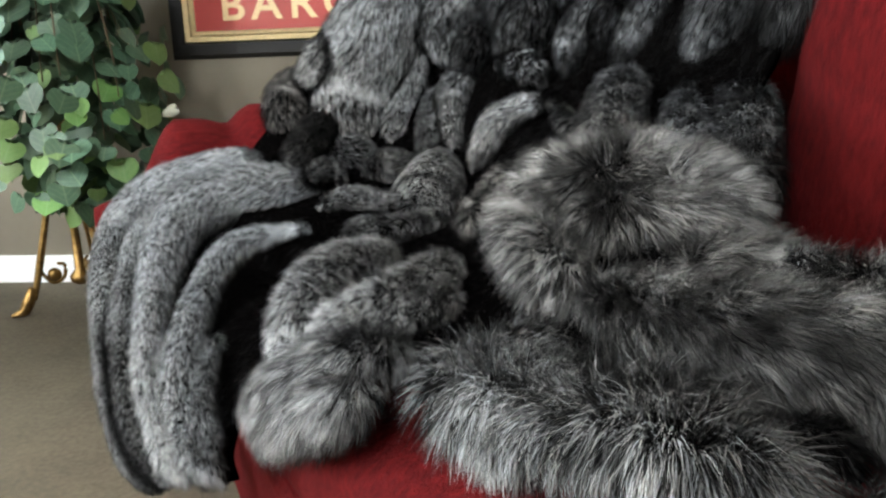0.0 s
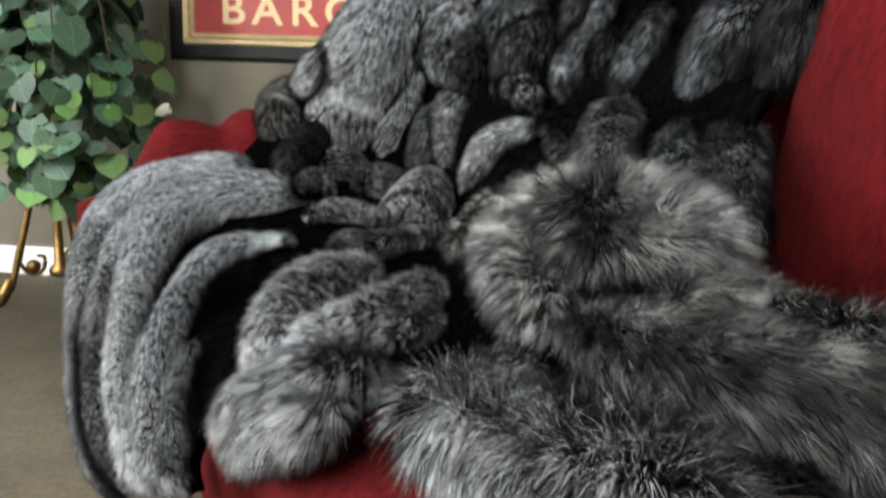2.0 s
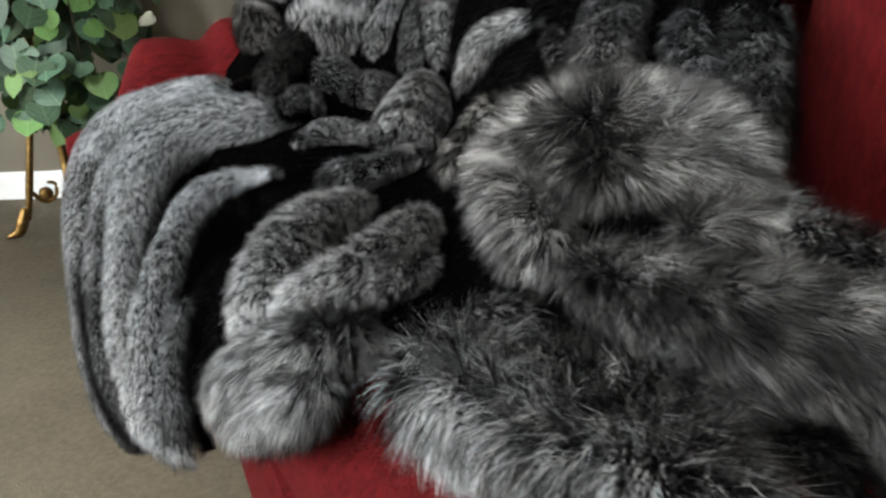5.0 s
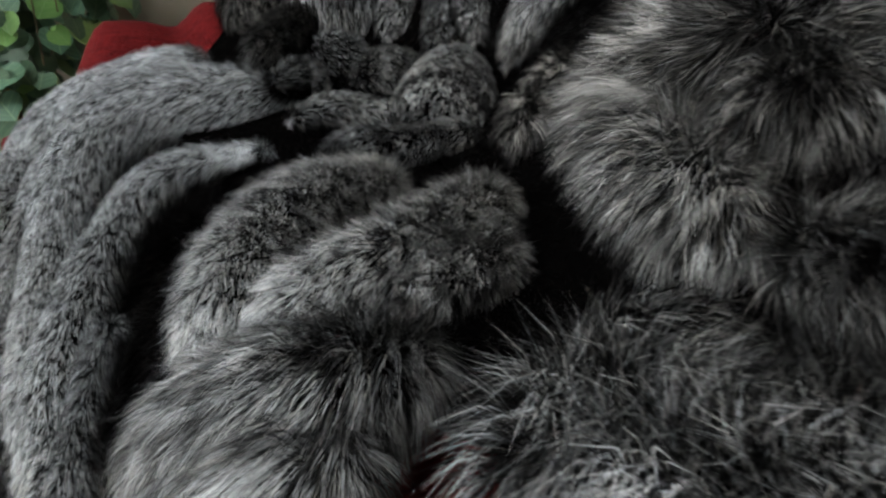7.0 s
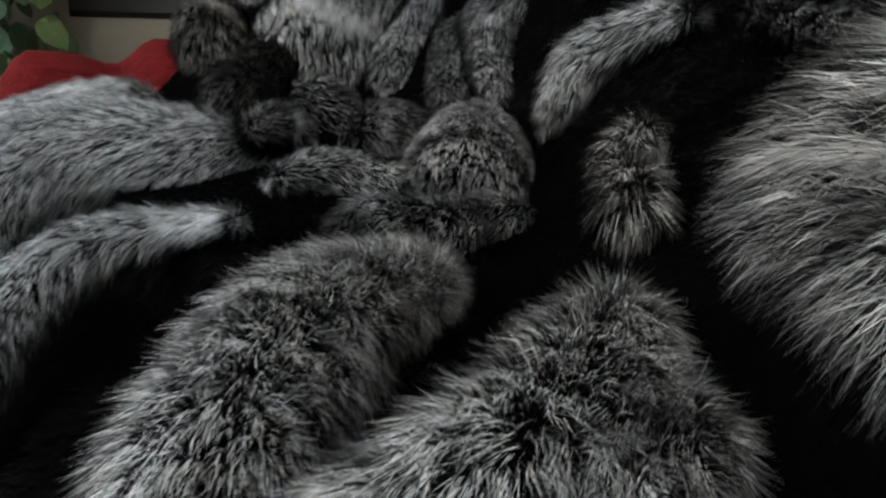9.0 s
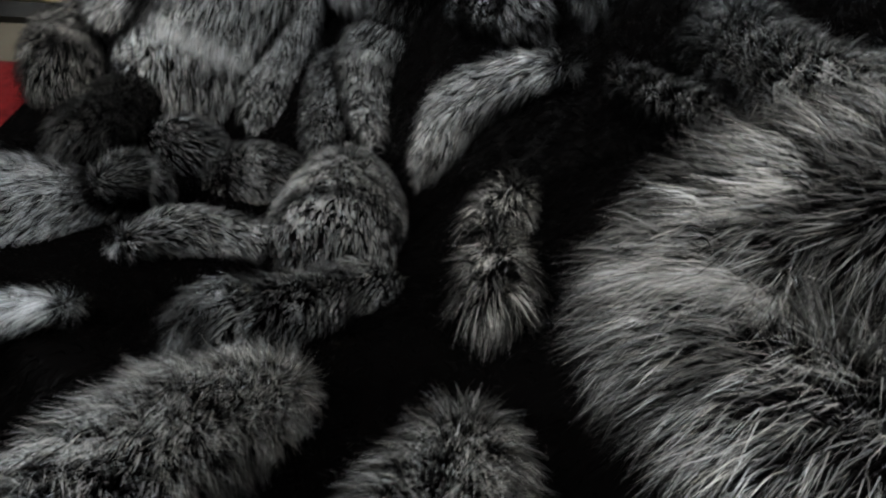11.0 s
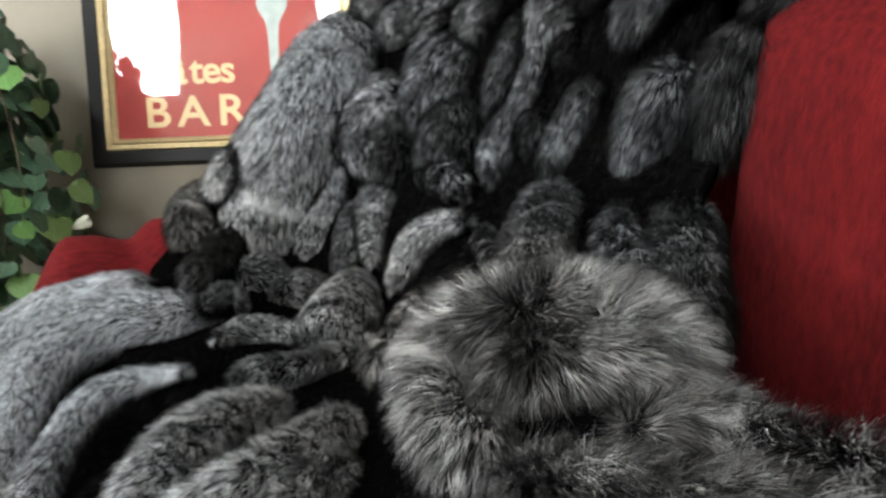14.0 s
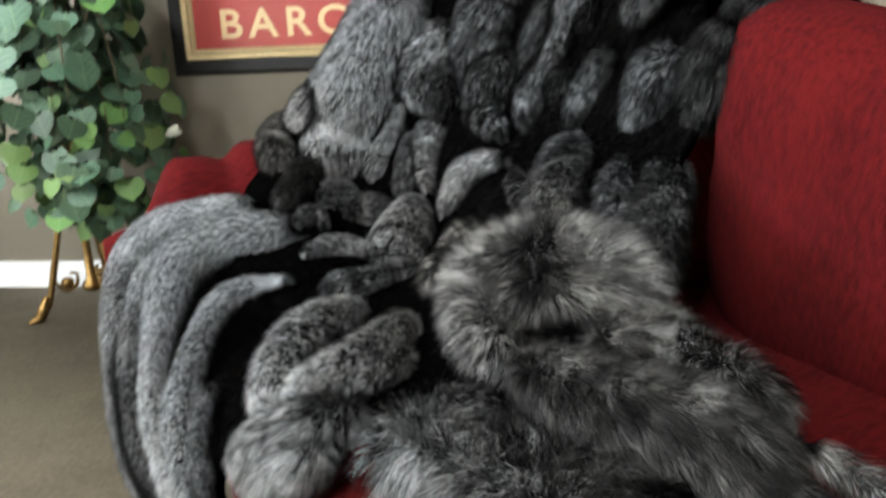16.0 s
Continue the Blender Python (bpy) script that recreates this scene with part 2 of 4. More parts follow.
pieces.append((edge, ROOM_X1, ROOM_Y0 - T, ROOM_Y0, FLOOR, CEIL))
wall_south = tagged(part("wall_south", boxes(*pieces), WALL), "taupe painted wall with two tall windows", "wall", kind="structure")
for i, (x0, x1, z0, z1) in enumerate(WINDOWS):
    w = thing("window_%d" % (i + 1), "tall white window with bright daylight behind", "window")
    w["kind"] = "structure"
    f = 0.05
    part("window_frame", boxes((x0, x0 + f, ROOM_Y0 - 0.1, ROOM_Y0 - 0.04, z0, z1), (x1 - f, x1, ROOM_Y0 - 0.1, ROOM_Y0 - 0.04, z0, z1),
                               (x0 + f, x1 - f, ROOM_Y0 - 0.1, ROOM_Y0 - 0.04, z0, z0 + f), (x0 + f, x1 - f, ROOM_Y0 - 0.1, ROOM_Y0 - 0.04, z1 - f, z1)), WHITE, w, smooth=False)
# the first panel glows behind the made-up west opening
backdrop = tagged(part("backdrop", boxes((ROOM_X0 - 1, ROOM_X0 - 0.98, ROOM_Y0 - 0.8, ROOM_Y1, 0, 4), (ROOM_X0 - 1, ROOM_X1 + 1, ROOM_Y0 - 0.9, ROOM_Y0 - 0.88, 0, 4)), daylight), "bright overcast sky outside the windows", "sky", kind="structure")
baseboard = tagged(part("baseboard", boxes((ROOM_X0, CORNER, ROOM_Y1 - 0.016, ROOM_Y1, FLOOR, FLOOR + 0.09), (ROOM_X0, CORNER, ROOM_Y1 - 0.010, ROOM_Y1, FLOOR + 0.09, FLOOR + 0.105)), WHITE, smooth=False, bevel=0.003),
                   "white painted baseboard along the taupe wall", "baseboard", kind="structure")
trim = tagged(part("trim", boxes((1.60, 1.66, ROOM_Y1 - 0.005, ROOM_Y1 + 0.02, FLOOR, CEIL)), WHITE, smooth=False, bevel=0.003),
              "white painted upright trim on the cream wall", "trim", kind="structure")


# ---- framed poster ----
def framed_poster(x0, x1, z0, z1, y):
    p = thing("framed_poster", "red vintage poster in a black and gilt frame on the wall", "picture", pose((x0 + x1) / 2, y, z0))
    w, h = (x1 - x0) / 2, z1 - z0

    def ring(inset, width, back, front, mat, name):
        a, b = w - inset, w - inset - width
        bm = bmesh.new()
        out = [bm.verts.new((sx * a, -back, inset if sz < 0 else h - inset)) for sx, sz in ((-1, -1), (1, -1), (1, 1), (-1, 1))]
        mid = [bm.verts.new((sx * (a - width * 0.25), -front, inset + width * 0.25 if sz < 0 else h - inset - width * 0.25)) for sx, sz in ((-1, -1), (1, -1), (1, 1), (-1, 1))]
        inn = [bm.verts.new((sx * b, -front + 0.008, inset + width if sz < 0 else h - inset - width)) for sx, sz in ((-1, -1), (1, -1), (1, 1), (-1, 1))]
        deep = [bm.verts.new((sx * b, -back + 0.004, inset + width if sz < 0 else h - inset - width)) for sx, sz in ((-1, -1), (1, -1), (1, 1), (-1, 1))]
        for r0, r1 in ((out, mid), (mid, inn), (inn, deep)):
            for k in range(4):
                bm.faces.new((r0[k], r0[(k + 1) % 4], r1[(k + 1) % 4], r1[k]))
        part(name, bm, mat, p, smooth=False)

    ring(0, 0.052, 0.0, 0.032, BLACK_LACQUER, "black_moulding")
    ring(0.052, 0.022, 0.0, 0.026, GILT, "gilt_moulding")
    ring(0.0745, 0.018, 0.0, 0.018, GILT, "gilt_fillet")
    part("poster_sheet", boxes((-w + 0.09, w - 0.09, -0.006, -0.002, 0.09, h - 0.09)), POSTER_RED, p, "red printed paper", smooth=False)
    pane = part("glass_pane", boxes((-w + 0.0885, w - 0.0885, -0.0125, -0.0105, 0.0885, h - 0.0885)), glass, p, smooth=False)
    pane.visible_shadow = False
    return p


FX0, FX1, FZ0, FZ1 = -0.915, 0.02, 0.873, 2.148
poster = framed_poster(FX0, FX1, FZ0, FZ1, ROOM_Y1 - 0.003)


def lettering(text, x, z, height, stretch, name):
    """Cream serif-weight lettering printed on the poster sheet."""
    c = bpy.data.curves.new(name, "FONT")
    c.body, c.size, c.extrude, c.offset = text, height / 0.70, 0.0004, 0.0025
    ob = new(name + "_curve", c)
    bpy.context.view_layer.update()
    me = bpy.data.meshes.new_from_object(ob.evaluated_get(bpy.context.evaluated_depsgraph_get()))
    bpy.data.objects.remove(ob)
    me.materials.clear()
    me.materials.append(CREAM_INK)
    o = new(name, me)
    o.parent = poster
    o.matrix_basis = pose(x - (FX0 + FX1) / 2, -0.0066, z - FZ0, 90) @ Matrix.Diagonal((stretch, 1, 1, 1))
    return o


for ch, x in zip("BARC", (-0.732, -0.620, -0.488, -0.370)):
    lettering(ch, x, 1.001, 0.098, 1.12, "letter")
for ch, x in zip("Pâtes", (-0.700, -0.638, -0.572, -0.532, -0.472)):
    lettering(ch, x, 1.139, 0.088, 1.05, "letter")


def blob_shape(name, cx, cz, pts, lift=0.0):
    """A flat rounded patch of printed colour."""
    ring = spline([(*q, 0) for q in pts] + [(*pts[0], 0)], 40)[:-1]
    bm = bmesh.new()
    top = [bm.verts.new((cx + a - (FX0 + FX1) / 2, -0.0064 - lift, cz + b - FZ0)) for a, b, _ in ring]
    low = [bm.verts.new((v.co.x, -0.0058, v.co.z)) for v in top]
    bm.faces.new(top)
    for k in range(len(top)):
        bm.faces.new((top[k], low[k], low[(k + 1) % len(top)], top[(k + 1) % len(top)]))
    bmesh.ops.recalc_face_normals(bm, faces=bm.faces)
    return part(name, bm, PALE_INK, poster, "pale grey-green printed shape", smooth=False)


blob_shape("printed_shape", -0.42, 1.52, [(-0.20, 0.06), (-0.17, -0.06), (-0.07, -0.11), (0.02, -0.07), (0.10, -0.08), (0.20, 0.0), (0.24, 0.16), (0.05, 0.24), (-0.14, 0.2)])
blob_shape("printed_shape", -0.29, 1.36, [(-0.045, 0.14), (-0.05, 0.02), (-0.02, -0.05), (-0.012, -0.20), (0.012, -0.20), (0.02, -0.05), (0.05, 0.02), (0.04, 0.14)], 0.0009)

# ---- the sofa, in its own directions: u along it, w into its depth ----
ANGLE = 30.0
UDIR = Vector((-math.sin(radians(ANGLE)), math.cos(radians(ANGLE)), 0))
WDIR = Vector((math.cos(radians(ANGLE)), math.sin(radians(ANGLE)), 0))


def place(u, w, z):
    return UDIR * u + WDIR * w + Vector((0, 0, z))


def along(u, w, z, rx=0, ry=0, rz=0):
    """A pose with x into the sofa's depth and y along its length."""
    return Matrix.Translation(place(u, w, z)) @ pose(0, 0, 0, rx, ry, rz + ANGLE)


sofa = thing("sofa", "red chenille sofa with loose seat cushions", "sofa", along(0, 0, 0))
part("seat_base", boxes((0.36, 1.5, -1.0, 1.36, FLOOR + 0.05, 0.36)), RED, sofa, smooth=False, bevel=0.03)
for u0, u1, sd in ((0.15, 1.24, 3.0), (-0.95, 0.145, 8.0)):
    c = part("seat_cushion", cushion(0.90, u1 - u0, 0.165, puff=0.05, seed=sd), RED, sofa)
    c.matrix_basis = pose(0.41, 0.1475, 0.405, 0, 0, 5.5) @ pose(0.45, (u0 + u1) / 2 - 0.1475, 0)
bm = tube([(1.43, -1.0, 0.50), (1.43, 0.2, 0.50), (1.43, 1.35, 0.50)], [0.17, 0.17], 24, 30, 2.4)
part("back", bm, RED, sofa)


def sofa_arm():
    bm = bmesh.new()
    ws = np.linspace(0.20, 1.55, 90)
    rings = []
    for w in ws:
        f = (w - 0.20) / 1.35
        k = min(1, max(0, (w - 0.27) / 0.10))
        j = min(1, max(0, (w - 0.47) / 0.05))
        top = 0.575 + 0.135 * k * k * (3 - 2 * k) + 0.025 * j * j * (3 - 2 * j) - 0.012 * math.exp(-((w - 0.465) / 0.03) ** 2)
        swell = 1 - 0.35 * max(0, 1 - f * 9) ** 2
        ring = []
        for k in range(28):
            a = 2 * math.pi * k / 28
            y = 0.15 * swell * abs(math.cos(a)) ** 0.75 * (1 if math.cos(a) > 0 else -1)
            z = (top + FLOOR) / 2 + (top - FLOOR) / 2 * swell ** 0.3 * abs(math.sin(a)) ** 0.75 * (1 if math.sin(a) > 0 else -1)
            ring.append(bm.verts.new((w, 1.46 + y, z)))
        rings.append(ring)
    for a, b in zip(rings, rings[1:]):
        for k in range(28):
            bm.faces.new((a[k], a[(k + 1) % 28], b[(k + 1) % 28], b[k]))
    bm.faces.new(rings[0][::-1])
    bm.faces.new(rings[-1])
    bmesh.ops.recalc_face_normals(bm, faces=bm.faces)
    return bm


bc = part("back_cushion", cushion(0.52, 0.56, 0.20, puff=0.2, seed=2.0), RED, sofa)
bc.matrix_basis = pose(1.16, 0.96, 0.73, 0, 77, 0)
part("arm", sofa_arm(), RED, sofa)

pillow = thing("throw_pillow", "large red chenille pillow leaning on the sofa back", "pillow", along(0.36, 1.085, 0.676) @ pose(0, 0, 0, 0, 73, 0) @ pose(0, 0, 0, 0, 0, 18))
part("cover", cushion(0.52, 0.38, 0.16, puff=0.25, seed=5.0, rim=0.34), RED, pillow)

# ---- the fur coat ----
coat = thing("fur_coat", "silver fox fur coat with grooves shaded by fur colour, draped over the red sofa", "fur coat", along(0.7, 0.6, 0.5))
COAT_INV = coat.matrix_world.inverted()
rng = np.random.default_rng(7)
UW = np.array([[*UDIR], [*WDIR], [0, 0, 1.0]])


def hair_mesh(name, base, normal, flow, length, silver, parent, width=0.00055, lift=0.5, wild=0.2, mottle=1.0, shade=0.0):
    """Tapered, bent hairs in one mesh: base points, skin normals, combing direction, length and silver of each."""
    n = len(base)
    clump = (np.floor(base / 0.006) @ np.array([73.1, 191.7, 37.3])).astype(int)
    crng = np.random.default_rng(11)
    table = crng.normal(size=(4096, 3))
    pull = table[clump % 4096] * 0.55
    rnd = rng.normal(size=(n, 3))
    L = (length * rng.uniform(0.65, 1.15, n))[:, None]
    d1 = normal * (lift + 0.25) + flow * 0.55 + (rnd * 0.5 + pull) * wild
    d1 /= np.linalg.norm(d1, axis=1)[:, None]
    d2 = normal * (lift - 0.12) + flow * 0.95 + (rnd * 0.6 + pull * 1.6) * wild + np.array([0, 0, -0.22])
    d2 /= np.linalg.norm(d2, axis=1)[:, None]
    mid = base + d1 * L * 0.5
    tip = mid + d2 * L * 0.55
    side = np.cross(d1, rng.normal(size=(n, 3)) + normal * 1.2)
    side /= np.linalg.norm(side, axis=1)[:, None] + 1e-9
    w = (width * rng.uniform(0.6, 1.3, n))[:, None]
    co = np.stack([base - side * w * 0.5, base + side * w * 0.5, mid - side * w * 0.42, mid + side * w * 0.42, tip], 1)
    verts = co.reshape(-1, 3)
    k = np.arange(n)[:, None] * 5
    me = bpy.data.meshes.new(name)
    me.vertices.add(n * 5)
    me.vertices.foreach_set("co", verts.astype(np.float32).ravel())
    loops = np.concatenate([k + np.array([0, 1, 3, 2]), k + np.array([2, 3, 4])], 1).ravel()
    me.loops.add(len(loops))
    me.loops.foreach_set("vertex_index", loops.astype(np.int32))
    me.polygons.add(n * 2)
    starts = (np.arange(n)[:, None] * 7 + np.array([0, 4])).ravel()
    me.polygons.foreach_set("loop_start", starts.astype(np.int32))
    me.update(calc_edges=True)
    tone = np.clip(rng.normal(0.5 + shade, 0.3, n) + 0.35 * np.sin(base[:, 0] * 9 + base[:, 2] * 7), 0, 1)
    mott = np.zeros(n)
    mrng = np.random.default_rng(21)
    for scale in (0.022, 0.035, 0.05, 0.07):
        way = mrng.normal(size=3)
        mott += np.sin(base @ (way / np.linalg.norm(way)) * 2 * math.pi / scale + mrng.uniform(0, 6))
    mott = np.clip(0.55 + 0.28 * mott * mottle + 0.12 * (1 - mottle), 0.12, 1.1)
    tuft = np.random.default_rng(5).uniform(0, 1, 4096)[clump % 4096] ** 1.6
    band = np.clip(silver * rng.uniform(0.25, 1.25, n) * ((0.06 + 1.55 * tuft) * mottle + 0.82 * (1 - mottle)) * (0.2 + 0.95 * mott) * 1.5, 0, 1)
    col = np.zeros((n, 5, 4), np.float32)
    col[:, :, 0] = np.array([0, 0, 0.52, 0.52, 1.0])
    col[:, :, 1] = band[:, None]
    col[:, :, 2] = tone[:, None]
    col[:, :, 3] = 1
    at = me.color_attributes.new("hair", "FLOAT_COLOR", "POINT")
    at.data.foreach_set("color", col.ravel())
    me.polygons.foreach_set("use_smooth", np.ones(n * 2, bool))
    soft = normal * 0.8 + d1 * 0.25 + np.cross(side, d1) * 0.25
    soft /= np.linalg.norm(soft, axis=1)[:, None]
    me.normals_split_custom_set_from_vertices(np.repeat(soft, 5, 0))
    me.materials.append(FUR)
    ob = new(name, me)
    ob.parent = parent
    return tagged(ob, kind="stuff")


DENSITY = 430000


ALL_FOLDS = []
SPECS = []


def toward_view(c):
    """The way towards a fixed point in front of the sofa, near the camera's path and above it: the fur is turned to fit
    this view.
    """
    d = np.array([0.22, -0.25, 1.15]) - c
    return d / np.linalg.norm(d, axis=1)[:, None]

BLEND = 0.009


def fold(name, points, radii, hair, silver, whorl=None, stripe=0.0, mottle=1.0, dense=1.0, dive=0.5, comb=None, fade=0.0, kin="", crease=0.3, tone=0.0, ripple=0.0, lift=0.5, wild=0.2, edge=1.8):
    """One fold of the coat: a rounded run of hide through (u, w, z) on the sofa, whose skin is later fused with its
    neighbours. edge and crease set the shade painted on its sides and joints.
    """
    path = [np.array(p) @ UW for p in points]
    length = sum(np.linalg.norm(b - a) for a, b in zip(path, path[1:]))
    count = max(8, int(length / 0.014))
    c = spline(path, count)
    s = np.linspace(0, 1, count)
    wob = np.array([noise.noise(Vector(c[i] * 16)) for i in range(count)])
    r = np.interp(s, np.linspace(0, 1, len(radii)), radii) * (1 + 0.13 * wob + (0.10 * np.sin(2 * math.pi * s * ripple) if ripple else 0.0))
    tuck = np.clip(1 - np.minimum(s, 1 - s) * length / 0.05, 0, 1) ** 1.5
    c = c - toward_view(c) * (tuck * r * dive)[:, None]
    cap = np.sqrt(np.clip(1 - np.clip(1 - np.minimum(s, 1 - s) * length / np.maximum(r, 0.01), 0, 1) ** 2, 0.02, 1))
    ALL_FOLDS.append(np.c_[c, r * cap])
    SPECS.append((name, c, r, r * cap, length, hair, silver, whorl, stripe, mottle, dense, comb, fade, set(kin), crease, tone, ripple, lift, wild, edge))


def fuse(p, own, samples, owner):
    """Moves skin points out to the smooth union of all folds. Returns points, normals and how far each belongs to its own folds."""
    for _ in range(4):
        d = p[:, None, :] - samples[None, :, :3]
        dist = np.sqrt(np.sum(d * d, 2)) + 1e-6
        e = (dist - samples[None, :, 3]) / BLEND
        low = e.min(1)
        wt = np.exp(-(e - low[:, None]))
        total = wt.sum(1)
        field = BLEND * (low - np.log(total) + 1.0)
        wt /= total[:, None]
        grad = np.einsum("ps,psk->pk", wt / dist, d)
        grad /= np.linalg.norm(grad, axis=1)[:, None] + 1e-6
        p = p - grad * np.clip(field, -0.02, 0.006)[:, None]
    return p, grad, wt[:, own[owner]].sum(1)


def grow():
    """Builds each fold's hide and its fur on the fused skin."""
    samples = np.vstack(ALL_FOLDS)
    owner = np.concatenate([np.full(len(f), k) for k, f in enumerate(ALL_FOLDS)])
    inv = np.array(COAT_INV)
    rot, shift = inv[:3, :3], inv[:3, 3]
    sides = 18
    angles = np.arange(sides) * 2 * math.pi / sides
    for own, (name, c, r, rr, length, hair, silver, whorl, stripe, mottle, dense, comb, fade, kinship, crease, tone, ripple, lift, wild, edge) in enumerate(SPECS):
        count = len(c)
        t = np.gradient(c, axis=0)
        t /= np.linalg.norm(t, axis=1)[:, None]
        out = toward_view(c)
        side = np.cross(t, out)
        side /= np.linalg.norm(side, axis=1)[:, None]
        up = np.cross(side, t)
        up *= np.sign(np.sum(up * out, 1))[:, None]
        ring = side[:, None, :] * np.cos(angles)[None, :, None] + up[:, None, :] * np.sin(angles)[None, :, None]
        skin = c[:, None, :] + ring * rr[:, None, None]
        kin = np.array([k == own or bool(kinship & other[13]) for k, other in enumerate(SPECS)])
        p, g, mine = fuse(skin.reshape(-1, 3), kin, samples, owner)
        skin, grad, mine = p.reshape(count, sides, 3), g.reshape(count, sides, 3), mine.reshape(count, sides)
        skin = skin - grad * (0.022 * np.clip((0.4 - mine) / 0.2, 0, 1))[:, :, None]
        bm = bmesh.new()
        rows = [[bm.verts.new(rot @ v + shift) for v in row] for row in skin]
        for a, b in zip(rows, rows[1:]):
            for k in range(sides):
                bm.faces.new((a[k], a[(k + 1) % sides], b[(k + 1) % sides], b[k]))
        bm.faces.new(rows[0])
        bm.faces.new(rows[-1])
        bmesh.ops.recalc_face_normals(bm, faces=bm.faces)
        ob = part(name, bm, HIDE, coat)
        area = length * 2 * math.pi * max(0.012, float(np.mean(r)))
        n = int(area * DENSITY * dense)
        q = rng.uniform(0, count - 1.001, n)
        ang = rng.uniform(0, 2 * math.pi, n)
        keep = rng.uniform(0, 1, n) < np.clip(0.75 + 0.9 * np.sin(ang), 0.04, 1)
        q, ang = q[keep], ang[keep]
        i = q.astype(int)
        m = ang / (2 * math.pi) * sides
        k0 = m.astype(int) % sides
        k1 = (k0 + 1) % sides
        f, h = (q - i), (m - m.astype(int))

        def on(grid):
            if grid.ndim == 3:
                ff, hh = f[:, None], h[:, None]
            else:
                ff, hh = f, h
            return (grid[i, k0] * (1 - ff) + grid[i + 1, k0] * ff) * (1 - hh) + (grid[i, k1] * (1 - ff) + grid[i + 1, k1] * ff) * hh

        base, nrm, belong = on(skin), on(grad), on(mine)
        shown = belong > 0.36
        base, nrm, belong, q, ang, i = base[shown], nrm[shown], belong[shown], q[shown], ang[shown], i[shown]
        nrm = nrm / (np.linalg.norm(nrm, axis=1)[:, None] + 1e-6)
        flow = t[i] + np.array([0, 0, -0.35])
        if comb:
            flow = t[i] * 0.25 + np.array(comb) @ UW
        if whorl:
            flow = base - np.array(whorl) @ UW
            flow /= np.linalg.norm(flow, axis=1)[:, None]
        flow = flow - nrm * np.sum(flow * nrm, 1)[:, None]
        # shade painted into the fur: dark in grooves and down the fold's sides
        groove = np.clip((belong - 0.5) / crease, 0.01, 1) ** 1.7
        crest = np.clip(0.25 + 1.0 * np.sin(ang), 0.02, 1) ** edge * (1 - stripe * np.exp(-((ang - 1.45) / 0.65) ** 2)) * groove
        shaded_silver = silver * crest * (0.86 + 0.14 * np.sin(q * 0.55 + own))
        # wrinkle valleys are painted darker, as if shaded
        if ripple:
            shaded_silver = shaded_silver * (0.6 + 0.4 * np.sin(2 * math.pi * q / (count - 1) * ripple))
        # fold ends are painted darker so that they sink into the gaps
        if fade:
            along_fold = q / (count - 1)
            shaded_silver = shaded_silver * np.clip((1 - along_fold) * length / fade, 0.12, 1) * np.clip(along_fold * length / (0.5 * fade), 0.3, 1)
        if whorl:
            shaded_silver = shaded_silver * np.clip(np.linalg.norm(base - np.array(whorl) @ UW, axis=1) / 0.075, 0.08, 1) ** 1.1
        hair_mesh("fur", base @ rot.T + shift, nrm @ rot.T, flow @ rot.T, np.full(len(base), hair) * (0.5 + 0.5 * groove), shaded_silver, ob,
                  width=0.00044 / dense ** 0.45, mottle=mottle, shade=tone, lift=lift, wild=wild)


fold('fold_arm', [(1.104, 0.461, 0.652), (1.172, 0.392, 0.636), (1.282, 0.323, 0.599), (1.321, 0.261, 0.541), (1.257, 0.225, 0.483), (1.141, 0.208, 0.428), (1.009, 0.202, 0.376), (0.889, 0.210, 0.335), (0.820, 0.226, 0.297), (0.741, 0.249, 0.300)], (0.013, 0.022, 0.031, 0.031, 0.03, 0.024, 0.02, 0.017, 0.013, 0.008), 0.017, 1.45, mottle=0.3, dense=1.5, crease=0.46, tone=-0.35, edge=2.3)
fold('fold_arm', [(1.095, 0.371, 0.614), (1.161, 0.311, 0.569), (1.168, 0.264, 0.511), (1.089, 0.237, 0.456), (1.009, 0.220, 0.400), (0.887, 0.219, 0.358), (0.809, 0.234, 0.316), (0.724, 0.257, 0.310)], (0.008, 0.014, 0.017, 0.017, 0.015, 0.013, 0.012, 0.008), 0.016, 1.15, mottle=0.3, dense=1.5, crease=0.46, tone=-0.35, edge=2.3)
fold('fold_arm', [(1.011, 0.552, 0.612), (1.038, 0.485, 0.603), (1.072, 0.411, 0.604), (1.072, 0.347, 0.578), (1.026, 0.305, 0.532), (0.965, 0.278, 0.481), (0.879, 0.256, 0.435), (0.794, 0.249, 0.396), (0.718, 0.256, 0.361), (0.652, 0.270, 0.348)], (0.012, 0.032, 0.04, 0.039, 0.031, 0.024, 0.018, 0.014, 0.012, 0.008), 0.019, 1.75, mottle=0.3, dense=1.5, crease=0.46, tone=-0.35, edge=2.3)
fold('fold_arm', [(0.821, 0.471, 0.579), (0.859, 0.427, 0.569), (0.867, 0.378, 0.555), (0.834, 0.341, 0.527), (0.779, 0.310, 0.493), (0.727, 0.286, 0.457), (0.673, 0.277, 0.424), (0.591, 0.281, 0.407), (0.536, 0.294, 0.400)], (0.008, 0.008, 0.015, 0.018, 0.018, 0.018, 0.018, 0.015, 0.008), 0.017, 1.60, mottle=0.3, dense=1.5, crease=0.46, tone=-0.35, edge=2.3)
fold('fold_arm', [(0.680, 0.324, 0.499), (0.649, 0.305, 0.467), (0.583, 0.292, 0.445), (0.531, 0.294, 0.426)], (0.008, 0.011, 0.012, 0.008), 0.016, 0.55, mottle=0.3, dense=1.5, crease=0.46, tone=-0.35, edge=2.3)
